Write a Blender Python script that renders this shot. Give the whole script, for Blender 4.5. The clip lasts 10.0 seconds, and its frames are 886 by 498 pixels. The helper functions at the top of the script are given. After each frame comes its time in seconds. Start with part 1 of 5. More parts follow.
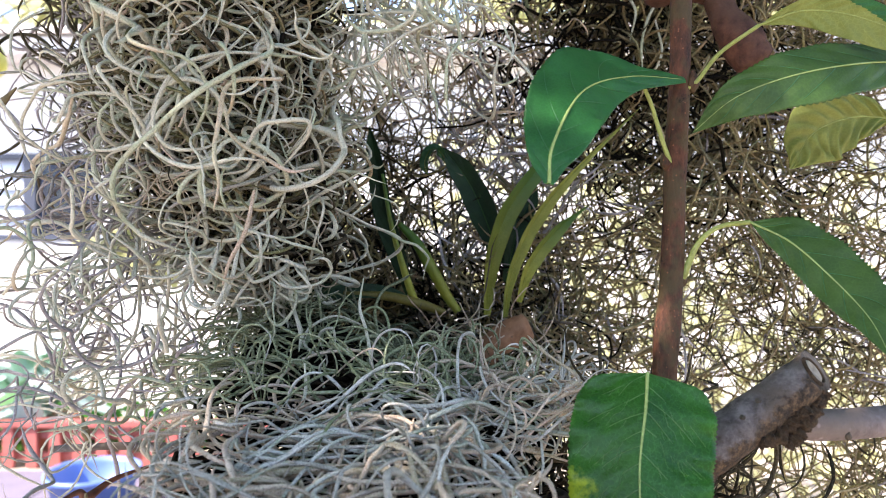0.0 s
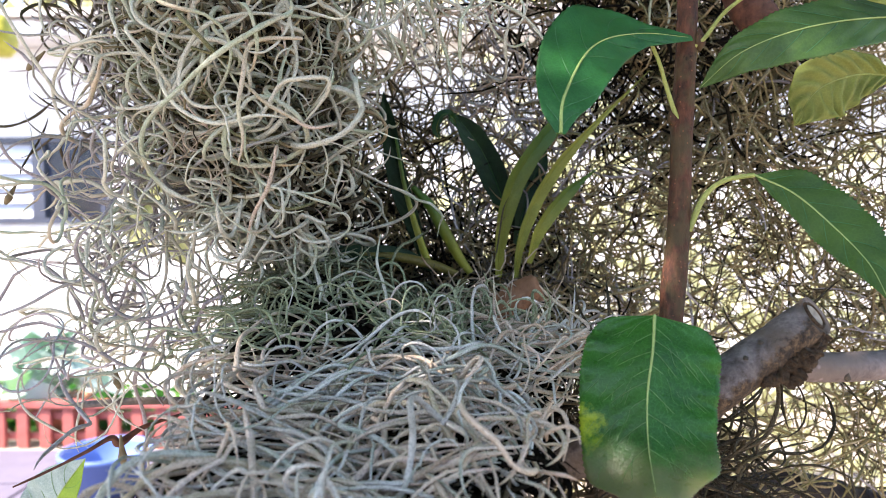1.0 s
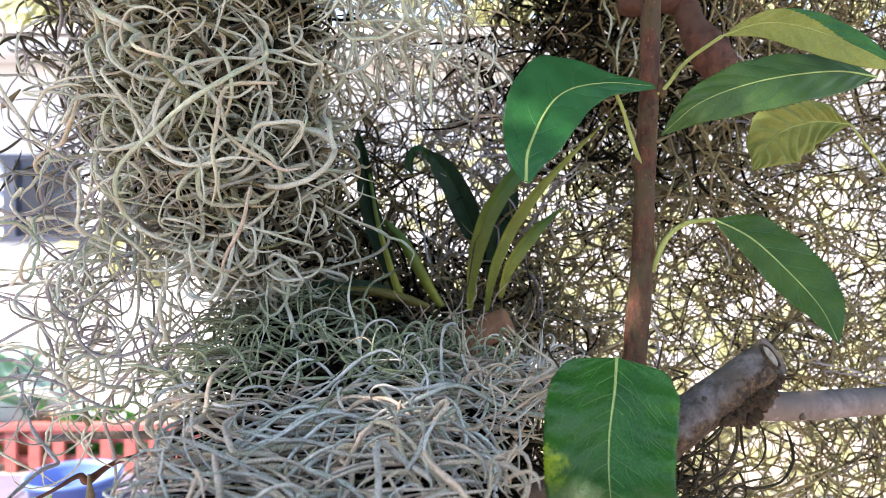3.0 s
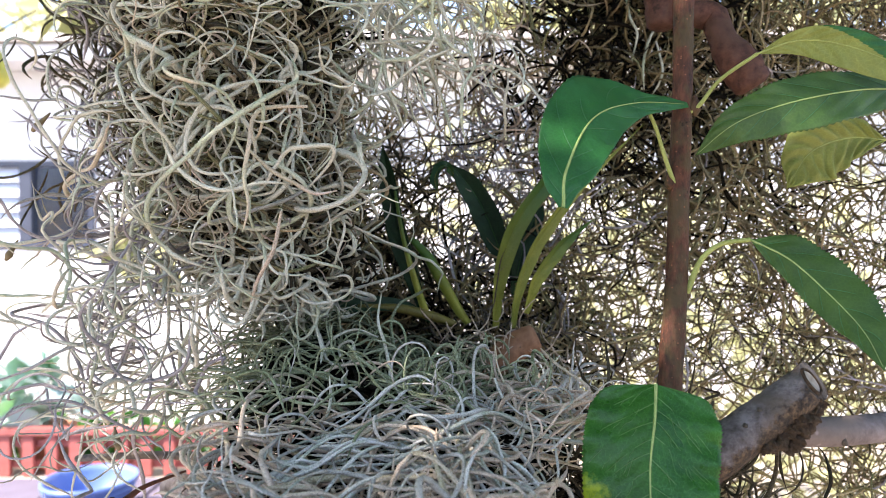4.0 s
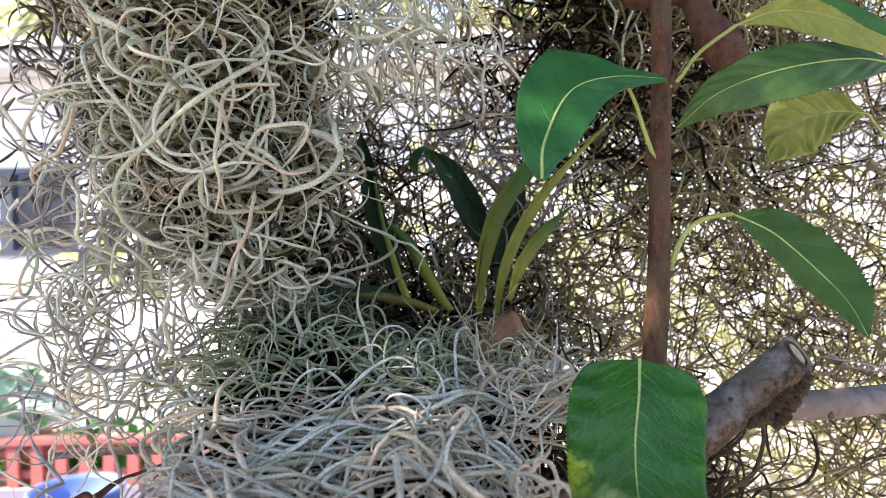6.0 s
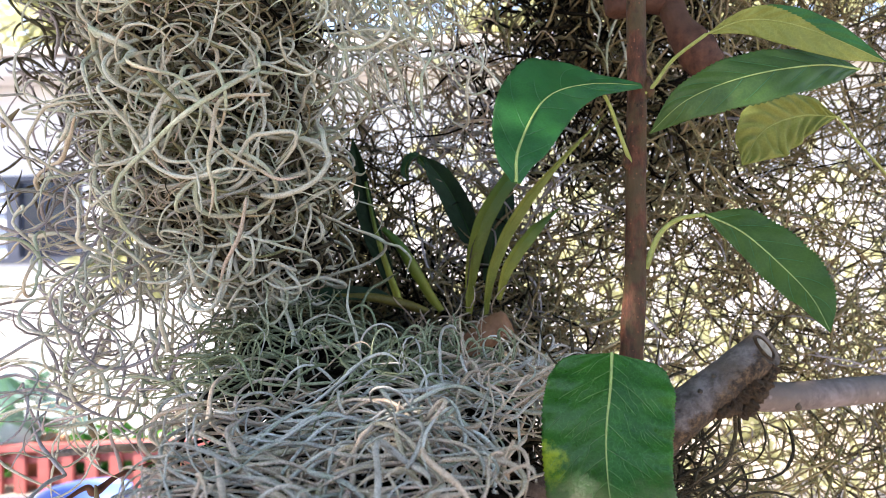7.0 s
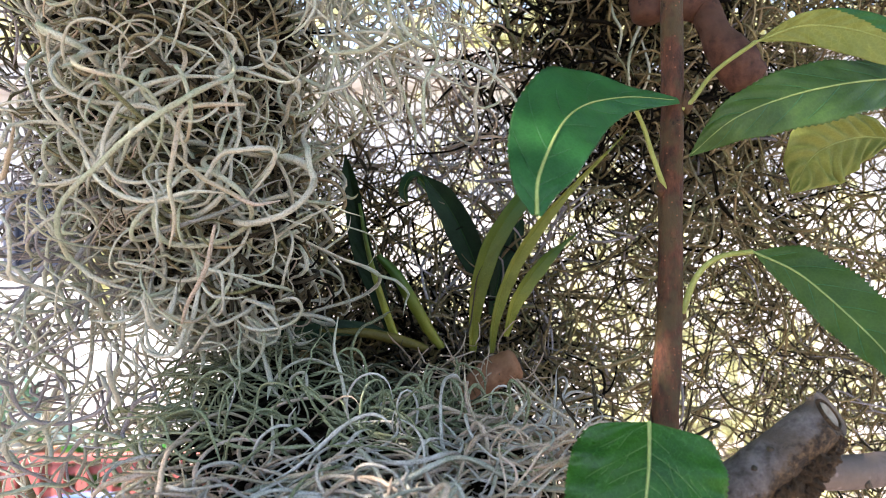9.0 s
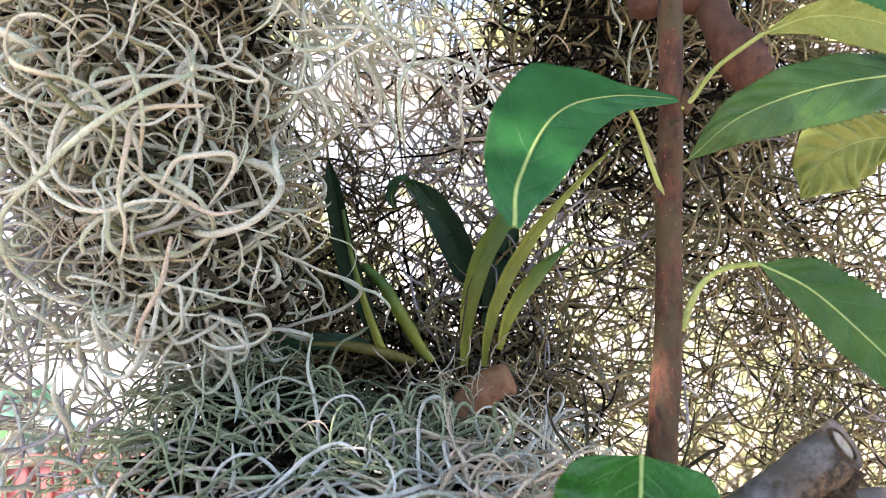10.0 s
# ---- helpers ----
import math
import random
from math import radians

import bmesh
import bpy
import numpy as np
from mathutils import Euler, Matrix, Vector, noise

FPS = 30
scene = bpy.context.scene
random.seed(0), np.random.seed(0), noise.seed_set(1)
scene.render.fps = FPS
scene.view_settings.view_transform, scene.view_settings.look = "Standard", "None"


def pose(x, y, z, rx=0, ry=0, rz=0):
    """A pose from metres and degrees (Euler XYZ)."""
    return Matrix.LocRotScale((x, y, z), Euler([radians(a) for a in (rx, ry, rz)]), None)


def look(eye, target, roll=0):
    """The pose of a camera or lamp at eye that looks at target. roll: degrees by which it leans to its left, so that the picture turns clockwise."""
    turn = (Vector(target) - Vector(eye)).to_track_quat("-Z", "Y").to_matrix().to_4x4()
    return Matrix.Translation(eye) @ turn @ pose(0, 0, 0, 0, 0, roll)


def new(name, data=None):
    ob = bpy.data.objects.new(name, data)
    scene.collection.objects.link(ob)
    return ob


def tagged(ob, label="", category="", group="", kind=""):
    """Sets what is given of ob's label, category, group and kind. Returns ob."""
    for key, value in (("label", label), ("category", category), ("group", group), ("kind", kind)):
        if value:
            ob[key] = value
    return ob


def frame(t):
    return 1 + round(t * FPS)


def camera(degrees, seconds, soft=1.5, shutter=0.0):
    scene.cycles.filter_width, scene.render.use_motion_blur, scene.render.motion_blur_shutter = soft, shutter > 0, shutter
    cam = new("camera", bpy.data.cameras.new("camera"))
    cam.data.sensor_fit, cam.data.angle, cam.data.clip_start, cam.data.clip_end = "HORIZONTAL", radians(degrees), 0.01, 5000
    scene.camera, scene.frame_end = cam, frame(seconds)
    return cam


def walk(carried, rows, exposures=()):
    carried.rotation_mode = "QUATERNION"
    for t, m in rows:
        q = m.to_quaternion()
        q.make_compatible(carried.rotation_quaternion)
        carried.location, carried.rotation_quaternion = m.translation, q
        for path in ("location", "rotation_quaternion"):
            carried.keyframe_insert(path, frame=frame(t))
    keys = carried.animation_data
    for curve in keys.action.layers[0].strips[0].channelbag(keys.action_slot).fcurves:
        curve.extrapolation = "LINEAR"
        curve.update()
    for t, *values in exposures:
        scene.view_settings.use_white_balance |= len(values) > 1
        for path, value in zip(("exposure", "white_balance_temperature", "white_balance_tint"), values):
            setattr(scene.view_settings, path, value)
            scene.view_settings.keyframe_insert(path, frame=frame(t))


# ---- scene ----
LENS = 64.0
cam = camera(LENS, 10.0, soft=0.6)
cam.data.dof.use_dof = True
cam.data.dof.focus_distance = 0.285
cam.data.dof.aperture_fstop = 16.0
PATH = [
    (0, (0.006, -0.003, 1.505), (-0.024, 1.996, 1.479), 0.0),
    (0.2, (0.006, -0.003, 1.501), (-0.007, 1.995, 1.442), -0.1),
    (0.5, (0.007, -0.004, 1.495), (-0.038, 1.994, 1.422), -0.3),
    (0.8, (0.005, -0.010, 1.494), (-0.059, 1.988, 1.425), -0.3),
    (1, (0.003, -0.014, 1.494), (-0.046, 1.984, 1.419), -0.3),
    (1.5, (-0.009, -0.015, 1.495), (-0.021, 1.982, 1.400), -0.6),
    (1.7, (-0.009, -0.012, 1.494), (-0.009, 1.985, 1.420), -0.5),
    (2, (-0.010, -0.008, 1.492), (0.068, 1.989, 1.406), -0.3),
    (2.5, (0.002, -0.016, 1.501), (0.066, 1.983, 1.454), -0.4),
    (2.8, (0.004, -0.018, 1.502), (0.052, 1.981, 1.466), -0.1),
    (3, (0.006, -0.020, 1.502), (0.021, 1.980, 1.484), 0.1),
    (3.2, (0.005, -0.017, 1.508), (0.017, 1.983, 1.477), 0.3),
    (4.3, (-0.003, -0.017, 1.510), (-0.037, 1.983, 1.507), -0.2),
    (4.5, (-0.003, -0.017, 1.507), (-0.046, 1.983, 1.510), -0.0),
    (4.7, (-0.003, -0.017, 1.507), (-0.031, 1.983, 1.521), -0.0),
    (5, (-0.002, -0.018, 1.507), (-0.009, 1.982, 1.514), -0.1),
    (5.3, (-0.003, -0.014, 1.505), (-0.012, 1.986, 1.491), -0.5),
    (5.5, (-0.004, -0.011, 1.504), (-0.001, 1.989, 1.489), -0.8),
    (6.8, (0.011, -0.020, 1.499), (0.028, 1.980, 1.506), -1.7),
    (7, (0.009, -0.024, 1.500), (0.016, 1.976, 1.505), -1.7),
    (7.2, (0.005, -0.026, 1.499), (0.015, 1.974, 1.500), -1.6),
    (7.5, (-0.001, -0.029, 1.497), (-0.018, 1.971, 1.492), -1.5),
    (8, (-0.003, -0.028, 1.498), (-0.010, 1.972, 1.504), -1.3),
    (8.5, (-0.004, -0.004, 1.505), (0.026, 1.996, 1.528), -1.0),
    (9, (0.008, 0.018, 1.509), (0.018, 2.018, 1.551), -0.9),
    (9.5, (0.018, 0.033, 1.508), (0.032, 2.032, 1.547), -1.0),
    (10, (0.019, 0.037, 1.513), (-0.003, 2.036, 1.557), -1.0),
]
walk(cam, [(t, look(eye, target, roll)) for t, eye, target, roll in PATH], exposures=[(0, 2.10, 6650, 19), (0.6, 2.16, 6650, 19), (1.4, 2.05, 6650, 19), (2.5, 2.10, 6650, 19), (3.0, 2.16, 6650, 19), (4.5, 1.99, 6650, 19), (7, 2.05, 6700, 19), (8.5, 2.00, 6750, 19), (9.3, 2.24, 6850, 20), (10, 2.54, 6700, 20)])

# ---- light ----
world = bpy.data.worlds.new("sky")
scene.world = world
world.use_nodes = True
wn = world.node_tree.nodes
sky = wn.new("ShaderNodeTexSky")
sky.sky_type = "NISHITA"
sky.sun_disc = False
SUN_UP, SUN_ROUND = 50.0, -116.0   # elevation; bearing clockwise from +y
sky.sun_elevation = radians(SUN_UP)
sky.sun_rotation = radians(SUN_ROUND)
wn["Background"].inputs["Strength"].default_value = 0.15
world.node_tree.links.new(sky.outputs[0], wn["Background"].inputs["Color"])
sun = new("sun", bpy.data.lights.new("sun", "SUN"))
sun.data.energy, sun.data.angle, sun.data.color = 4.5, radians(0.6), (1.0, 0.95, 0.87)
az, el = radians(SUN_ROUND), radians(SUN_UP)
sun.matrix_world = look((math.sin(az) * math.cos(el) * 20, math.cos(az) * math.cos(el) * 20, math.sin(el) * 20), (0, 0, 0))


# ---- materials ----
def material(name):
    m = bpy.data.materials.new(name)
    m.use_nodes = True
    t = m.node_tree
    return m, t, t.nodes["Principled BSDF"]


def node(t, kind, **values):
    n = t.nodes.new(kind)
    for key, value in values.items():
        n.inputs[key.replace("_", " ")].default_value = value
    return n


def ramp(t, fac, stops):
    n = t.nodes.new("ShaderNodeValToRGB")
    e = n.color_ramp.elements
    while len(e) < len(stops):
        e.new(0.5)
    for el_, (p, c) in zip(e, stops):
        el_.position, el_.color = p, (*c, 1)
    t.links.new(fac, n.inputs[0])
    return n.outputs[0]


def mix(t, fac, a, b, blend="MIX"):
    n = t.nodes.new("ShaderNodeMix")
    n.data_type, n.blend_type = "RGBA", blend
    for sock, v in ((n.inputs[0], fac), (n.inputs[6], a), (n.inputs[7], b)):
        if isinstance(v, (int, float)):
            sock.default_value = v
        elif isinstance(v, tuple):
            sock.default_value = (*v, 1)
        else:
            t.links.new(v, sock)
    return n.outputs[2]


def noise_of(t, scale, detail=3.0, rough=0.55, where="Object", stretch=None):
    c = t.nodes.new("ShaderNodeTexCoord").outputs[where]
    if stretch:
        mp = t.nodes.new("ShaderNodeMapping")
        mp.inputs["Scale"].default_value = stretch
        t.links.new(c, mp.inputs[0])
        c = mp.outputs[0]
    n = node(t, "ShaderNodeTexNoise", Scale=scale, Detail=detail, Roughness=rough)
    t.links.new(c, n.inputs["Vector"])
    return n.outputs["Fac"]


def bump(t, bsdf, height, strength, distance):
    b = node(t, "ShaderNodeBump", Strength=strength, Distance=distance)
    t.links.new(height, b.inputs["Height"])
    t.links.new(b.outputs[0], bsdf.inputs["Normal"])


def moss_material(name, stops, rough=0.9, scales=0.45):
    """Scurfy strands: a colour for every strand, mottled along it and flecked with pale scales."""
    m, t, b = material(name)
    g = t.nodes.new("ShaderNodeNewGeometry").outputs["Random Per Island"]
    o = t.nodes.new("ShaderNodeObjectInfo").outputs["Random"]
    add = t.nodes.new("ShaderNodeMath")
    add.operation = "ADD"
    t.links.new(g, add.inputs[0]), t.links.new(o, add.inputs[1])
    along = t.nodes.new("ShaderNodeMath")
    along.operation = "MULTIPLY_ADD"
    along.inputs[1].default_value = 0.55
    region = t.nodes.new("ShaderNodeMath")
    region.operation = "MULTIPLY_ADD"
    region.inputs[1].default_value = 0.9
    t.links.new(noise_of(t, 22, 2.0), region.inputs[0]), t.links.new(add.outputs[0], region.inputs[2])
    t.links.new(noise_of(t, 90, 2.0), along.inputs[0]), t.links.new(region.outputs[0], along.inputs[2])
    fr = t.nodes.new("ShaderNodeMath")
    fr.operation = "PINGPONG"
    fr.inputs[1].default_value = 1.0
    t.links.new(along.outputs[0], fr.inputs[0])
    col = ramp(t, fr.outputs[0], stops)
    fleck = noise_of(t, 1700, 3.0, 0.7)
    col = mix(t, ramp(t, fleck, [(0.33, (0.75,) * 3), (0.50, (0, 0, 0))]), col, tuple(c * 0.4 for c in stops[0][1]))
    col = mix(t, ramp(t, fleck, [(0.50, (0, 0, 0)), (0.70, (scales,) * 3)]), col, (0.66, 0.64, 0.59))
    t.links.new(col, b.inputs["Base Color"])
    b.inputs["Roughness"].default_value = rough
    b.inputs["Specular IOR Level"].default_value = 0.15
    bump(t, b, fleck, 1.0, 0.0010)
    return m


M_MOSS = moss_material("moss_grey", [(0.0, (0.623, 0.579, 0.448)), (0.25, (0.814, 0.78, 0.641)), (0.5, (0.515, 0.565, 0.384)), (0.72, (0.694, 0.553, 0.397)), (1.0, (0.9, 0.892, 0.781))])
M_BED = moss_material("moss_silver", [(0.0, (0.439, 0.396, 0.335)), (0.3, (0.826, 0.792, 0.728)), (0.55, (0.418, 0.451, 0.347)), (0.75, (0.784, 0.671, 0.566)), (1.0, (0.855, 0.9, 0.855))])
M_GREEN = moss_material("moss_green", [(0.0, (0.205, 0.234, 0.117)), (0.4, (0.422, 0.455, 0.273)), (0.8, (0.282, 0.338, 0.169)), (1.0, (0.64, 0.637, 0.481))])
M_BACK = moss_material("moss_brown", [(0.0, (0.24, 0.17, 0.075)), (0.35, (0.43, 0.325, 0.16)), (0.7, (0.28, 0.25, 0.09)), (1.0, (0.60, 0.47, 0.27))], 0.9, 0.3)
# Green moss with the shade below the orchid put into its colour.
M_GREEN_SHADE = moss_material("moss_green_shade", [(0.0, (0.06, 0.07, 0.035)), (0.4, (0.14, 0.15, 0.085)), (0.8, (0.09, 0.11, 0.055)), (1.0, (0.26, 0.25, 0.18))], 0.95, 0.2)
M_TAN = moss_material("moss_tan", [(0.0, (0.555, 0.4, 0.282)), (0.3, (0.802, 0.649, 0.506)), (0.55, (0.534, 0.454, 0.303)), (0.8, (0.843, 0.637, 0.518)), (1.0, (0.873, 0.789, 0.663))])
# Lilac grey that stands in for shade on backlit and farther strands.
M_LILAC = moss_material("moss_lilac_grey", [(0.0, (0.354, 0.317, 0.317)), (0.4, (0.512, 0.451, 0.464)), (0.7, (0.342, 0.342, 0.281)), (1.0, (0.61, 0.549, 0.573))], 0.9, 0.25)
# Near-black core strands: the shade in the gaps is put into their colour.
M_INNER_SHADE = moss_material("moss_inner_shade", [(0.0, (0.008, 0.006, 0.005)), (0.5, (0.020, 0.015, 0.009)), (0.8, (0.014, 0.013, 0.008)), (1.0, (0.036, 0.026, 0.017))], 0.97, 0.03)
M_INNER_SHADE.node_tree.nodes["Principled BSDF"].inputs["Specular IOR Level"].default_value = 0.03
# Dark brown and olive; inside clump and mat their darkness stands in for shade.
M_DARK_BROWN = moss_material("moss_dark_brown", [(0.0, (0.0455, 0.0364, 0.0221)), (0.4, (0.111, 0.0858, 0.0494)), (0.7, (0.0676, 0.0676, 0.0338)), (1.0, (0.182, 0.137, 0.0858))], 0.95, 0.1)
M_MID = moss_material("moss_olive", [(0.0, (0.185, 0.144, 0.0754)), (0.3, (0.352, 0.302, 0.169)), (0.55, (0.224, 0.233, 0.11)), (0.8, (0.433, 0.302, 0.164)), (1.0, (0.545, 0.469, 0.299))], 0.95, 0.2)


def bark(name, low, high, lichen, scale, relief, spots=0.0, stretch=None):
    m, t, b = material(name)
    n = noise_of(t, scale, 6.0, 0.7, stretch=stretch)
    big = noise_of(t, scale * 0.25, 3.0, 0.6)
    col = ramp(t, n, [(0.32, low), (0.5, tuple((a + c) / 2 for a, c in zip(low, high))), (0.66, high)])
    col = mix(t, ramp(t, big, [(0.47, (0, 0, 0)), (0.60, (0.75,) * 3)]), col, lichen)
    crack = noise_of(t, scale * 0.6, 5.0, 0.75)
    col = mix(t, ramp(t, crack, [(0.30, (0.9,) * 3), (0.40, (0, 0, 0))]), col, tuple(c * 0.35 for c in low))
    if spots:
        v = t.nodes.new("ShaderNodeTexVoronoi")
        v.inputs["Scale"].default_value = scale * 1.3
        t.links.new(t.nodes.new("ShaderNodeTexCoord").outputs["Object"], v.inputs["Vector"])
        col = mix(t, ramp(t, v.outputs["Distance"], [(0.06, (spots,) * 3), (0.16, (0, 0, 0))]), col, tuple(min(1, c * 2.2) for c in high))
    t.links.new(col, b.inputs["Base Color"])
    b.inputs["Roughness"].default_value = 0.65
    b.inputs["Specular IOR Level"].default_value = 0.25
    bump(t, b, n, 0.9, relief)
    return m


M_STEM = bark("bark_red_brown", (0.022, 0.011, 0.007), (0.135, 0.050, 0.026), (0.075, 0.055, 0.024), 300, 0.0012, 0.8, (1, 1, 0.4))
M_LIMB = bark("bark_grey", (0.045, 0.034, 0.027), (0.205, 0.175, 0.168), (0.085, 0.060, 0.040), 190, 0.0020)
M_SMOOTH = bark("bark_mauve", (0.10, 0.075, 0.068), (0.24, 0.19, 0.18), (0.14, 0.105, 0.085), 120, 0.0006, 0.25)
# Bark colour darkened to stand in for shade on the lower limb.
M_SHADE = bark("bark_shaded", (0.012, 0.009, 0.009), (0.055, 0.040, 0.040), (0.03, 0.024, 0.018), 160, 0.002)
M_CRACK = bark("bark_cracked", (0.008, 0.005, 0.003), (0.13, 0.078, 0.040), (0.05, 0.030, 0.015), 420, 0.0040)
M_OLD = bark("bark_dark", (0.03, 0.024, 0.018), (0.11, 0.085, 0.06), (0.07, 0.06, 0.04), 160, 0.002)
M_RUST = bark("bark_rust", (0.040, 0.016, 0.010), (0.145, 0.058, 0.036), (0.09, 0.044, 0.028), 190, 0.0008)
M_KNOB = bark("bark_tan", (0.22, 0.10, 0.05), (0.44, 0.22, 0.12), (0.32, 0.16, 0.09), 150, 0.0008)


# the grey limb is cracked and brown round its fork and along its lower side
t_ = M_LIMB.node_tree
b_ = t_.nodes["Principled BSDF"]
col_ = b_.inputs["Base Color"].links[0].from_socket
crack_ = ramp(t_, noise_of(t_, 460, 5.0, 0.75), [(0.38, (0.008, 0.005, 0.003)), (0.52, (0.055, 0.032, 0.016)), (0.68, (0.17, 0.105, 0.055))])
for at_, reach_ in (((0.1275, 0.2285, 1.4540), 0.0090), ((0.1190, 0.2285, 1.4470), 0.0085), ((0.1100, 0.2275, 1.4400), 0.0075), ((0.1010, 0.2265, 1.4335), 0.0078), ((0.0920, 0.2260, 1.4275), 0.0075)):
    far_ = t_.nodes.new("ShaderNodeVectorMath")
    far_.operation = "DISTANCE"
    far_.inputs[1].default_value = at_
    t_.links.new(t_.nodes.new("ShaderNodeTexCoord").outputs["Object"], far_.inputs[0])
    rim_ = t_.nodes.new("ShaderNodeMath")
    rim_.operation = "MULTIPLY_ADD"
    rim_.inputs[1].default_value = 0.010
    t_.links.new(noise_of(t_, 240, 4.0, 0.7), rim_.inputs[0]), t_.links.new(far_.outputs["Value"], rim_.inputs[2])
    edge_ = t_.nodes.new("ShaderNodeMapRange")
    edge_.inputs["From Min"].default_value, edge_.inputs["From Max"].default_value = reach_ + 0.0035, reach_ + 0.0060
    edge_.inputs["To Min"].default_value, edge_.inputs["To Max"].default_value = 0.92, 0.0
    t_.links.new(rim_.outputs[0], edge_.inputs["Value"])
    col_ = mix(t_, edge_.outputs["Result"], col_, crack_)
t_.links.new(col_, b_.inputs["Base Color"])


def wood_end():
    m, t, b = material("cut_wood")
    col = ramp(t, noise_of(t, 300, 4.0), [(0.3, (0.16, 0.13, 0.10)), (0.7, (0.36, 0.32, 0.26))])
    t.links.new(col, b.inputs["Base Color"])
    b.inputs["Roughness"].default_value = 0.8
    return m


M_CUT = wood_end()


def leaf_material(name, dark, light, through_colour, through_amount, gloss, blotch=None, mesh=0.0):
    m, t, b = material(name)
    n = noise_of(t, 90, 4.0)
    cells = t.nodes.new("ShaderNodeTexVoronoi")
    cells.feature = "DISTANCE_TO_EDGE"
    cells.inputs["Scale"].default_value = 650
    t.links.new(t.nodes.new("ShaderNodeTexCoord").outputs["Object"], cells.inputs["Vector"])
    col = ramp(t, n, [(0.3, dark), (0.7, light)])
    col = mix(t, ramp(t, cells.outputs["Distance"], [(0.0, (0.35,) * 3), (0.12, (0, 0, 0))]), col, tuple(min(1, c * 1.5 + 0.01) for c in light))
    col = mix(t, ramp(t, noise_of(t, 150, 5.0, 0.65), [(0.38, (0.3,) * 3), (0.60, (0, 0, 0))]), col, tuple(c * 0.6 for c in dark))
    net = t.nodes.new("ShaderNodeTexVoronoi")
    net.feature = "DISTANCE_TO_EDGE"
    net.inputs["Scale"].default_value = 560
    warp = t.nodes.new("ShaderNodeMixRGB")
    warp.inputs[0].default_value = 0.0035
    where = t.nodes.new("ShaderNodeTexCoord").outputs["Object"]
    wob = t.nodes.new("ShaderNodeTexNoise")
    wob.inputs["Scale"].default_value = 300
    t.links.new(where, wob.inputs["Vector"])
    t.links.new(where, warp.inputs[1]), t.links.new(wob.outputs["Color"], warp.inputs[2]), t.links.new(warp.outputs[0], net.inputs["Vector"])
    col = mix(t, ramp(t, net.outputs["Distance"], [(0.0, (mesh,) * 3), (0.05, (0, 0, 0))]), col, tuple(min(1, c * 2.1 + 0.03) for c in light))
    if blotch:
        col = mix(t, ramp(t, noise_of(t, 75, 3.0), [(0.66, (0, 0, 0)), (0.74, (0.7,) * 3)]), col, blotch)
    tiny = noise_of(t, 700, 3.0, 0.7)
    col = mix(t, ramp(t, tiny, [(0.60, (0, 0, 0)), (0.75, (0.35,) * 3)]), col, tuple(min(1, c * 1.8 + 0.03) for c in light))
    t.links.new(col, b.inputs["Base Color"])
    rough = ramp(t, noise_of(t, 300, 3.0), [(0.3, (gloss,) * 3), (0.7, (gloss + 0.15,) * 3)])
    t.links.new(rough, b.inputs["Roughness"])
    bump(t, b, cells.outputs["Distance"], 0.25, 0.0006)
    b.inputs["Specular IOR Level"].default_value = 0.36
    tr = t.nodes.new("ShaderNodeBsdfTranslucent")
    tr.inputs["Color"].default_value = (*through_colour, 1)
    ms = t.nodes.new("ShaderNodeMixShader")
    ms.inputs[0].default_value = through_amount
    t.links.new(b.outputs[0], ms.inputs[1]), t.links.new(tr.outputs[0], ms.inputs[2])
    t.links.new(ms.outputs[0], t.nodes["Material Output"].inputs["Surface"])
    return m


M_LEAF = leaf_material("leaf_top", (0.010, 0.078, 0.020), (0.028, 0.150, 0.034), (0.16, 0.50, 0.04), 0.22, 0.34)
M_LEAF_WORN = leaf_material("leaf_blotched", (0.007, 0.054, 0.008), (0.026, 0.122, 0.012), (0.14, 0.52, 0.015), 0.20, 0.26, None, 0.55)
M_LEAF_WORN.node_tree.nodes["Principled BSDF"].inputs["Specular IOR Level"].default_value = 0.30
# the broad leaf has gone yellow at one edge
t_ = M_LEAF_WORN.node_tree
b_ = t_.nodes["Principled BSDF"]
col_ = b_.inputs["Base Color"].links[0].from_socket
far_ = t_.nodes.new("ShaderNodeVectorMath")
far_.operation = "DISTANCE"
far_.inputs[1].default_value = (0.0400, 0.2075, 1.4300)
t_.links.new(t_.nodes.new("ShaderNodeTexCoord").outputs["Object"], far_.inputs[0])
rim_ = t_.nodes.new("ShaderNodeMath")
rim_.operation = "MULTIPLY_ADD"
rim_.inputs[1].default_value = 0.016
t_.links.new(noise_of(t_, 420, 4.0, 0.7), rim_.inputs[0]), t_.links.new(far_.outputs["Value"], rim_.inputs[2])
edge_ = t_.nodes.new("ShaderNodeMapRange")
edge_.inputs["From Min"].default_value, edge_.inputs["From Max"].default_value = 0.0120, 0.0165
edge_.inputs["To Min"].default_value, edge_.inputs["To Max"].default_value = 0.9, 0.0
t_.links.new(rim_.outputs[0], edge_.inputs["Value"])
col_ = mix(t_, edge_.outputs["Result"], col_, (0.36, 0.46, 0.03))
t_.links.new(col_, b_.inputs["Base Color"])
M_LEAF_DULL = leaf_material("leaf_dull", (0.024, 0.066, 0.011), (0.064, 0.128, 0.022), (0.24, 0.46, 0.05), 0.22, 0.40)
M_LEAF_DULL.node_tree.nodes["Principled BSDF"].inputs["Specular IOR Level"].default_value = 0.44
M_UNDER = leaf_material("leaf_underside", (0.20, 0.23, 0.05), (0.30, 0.32, 0.085), (0.48, 0.55, 0.10), 0.30, 0.55)
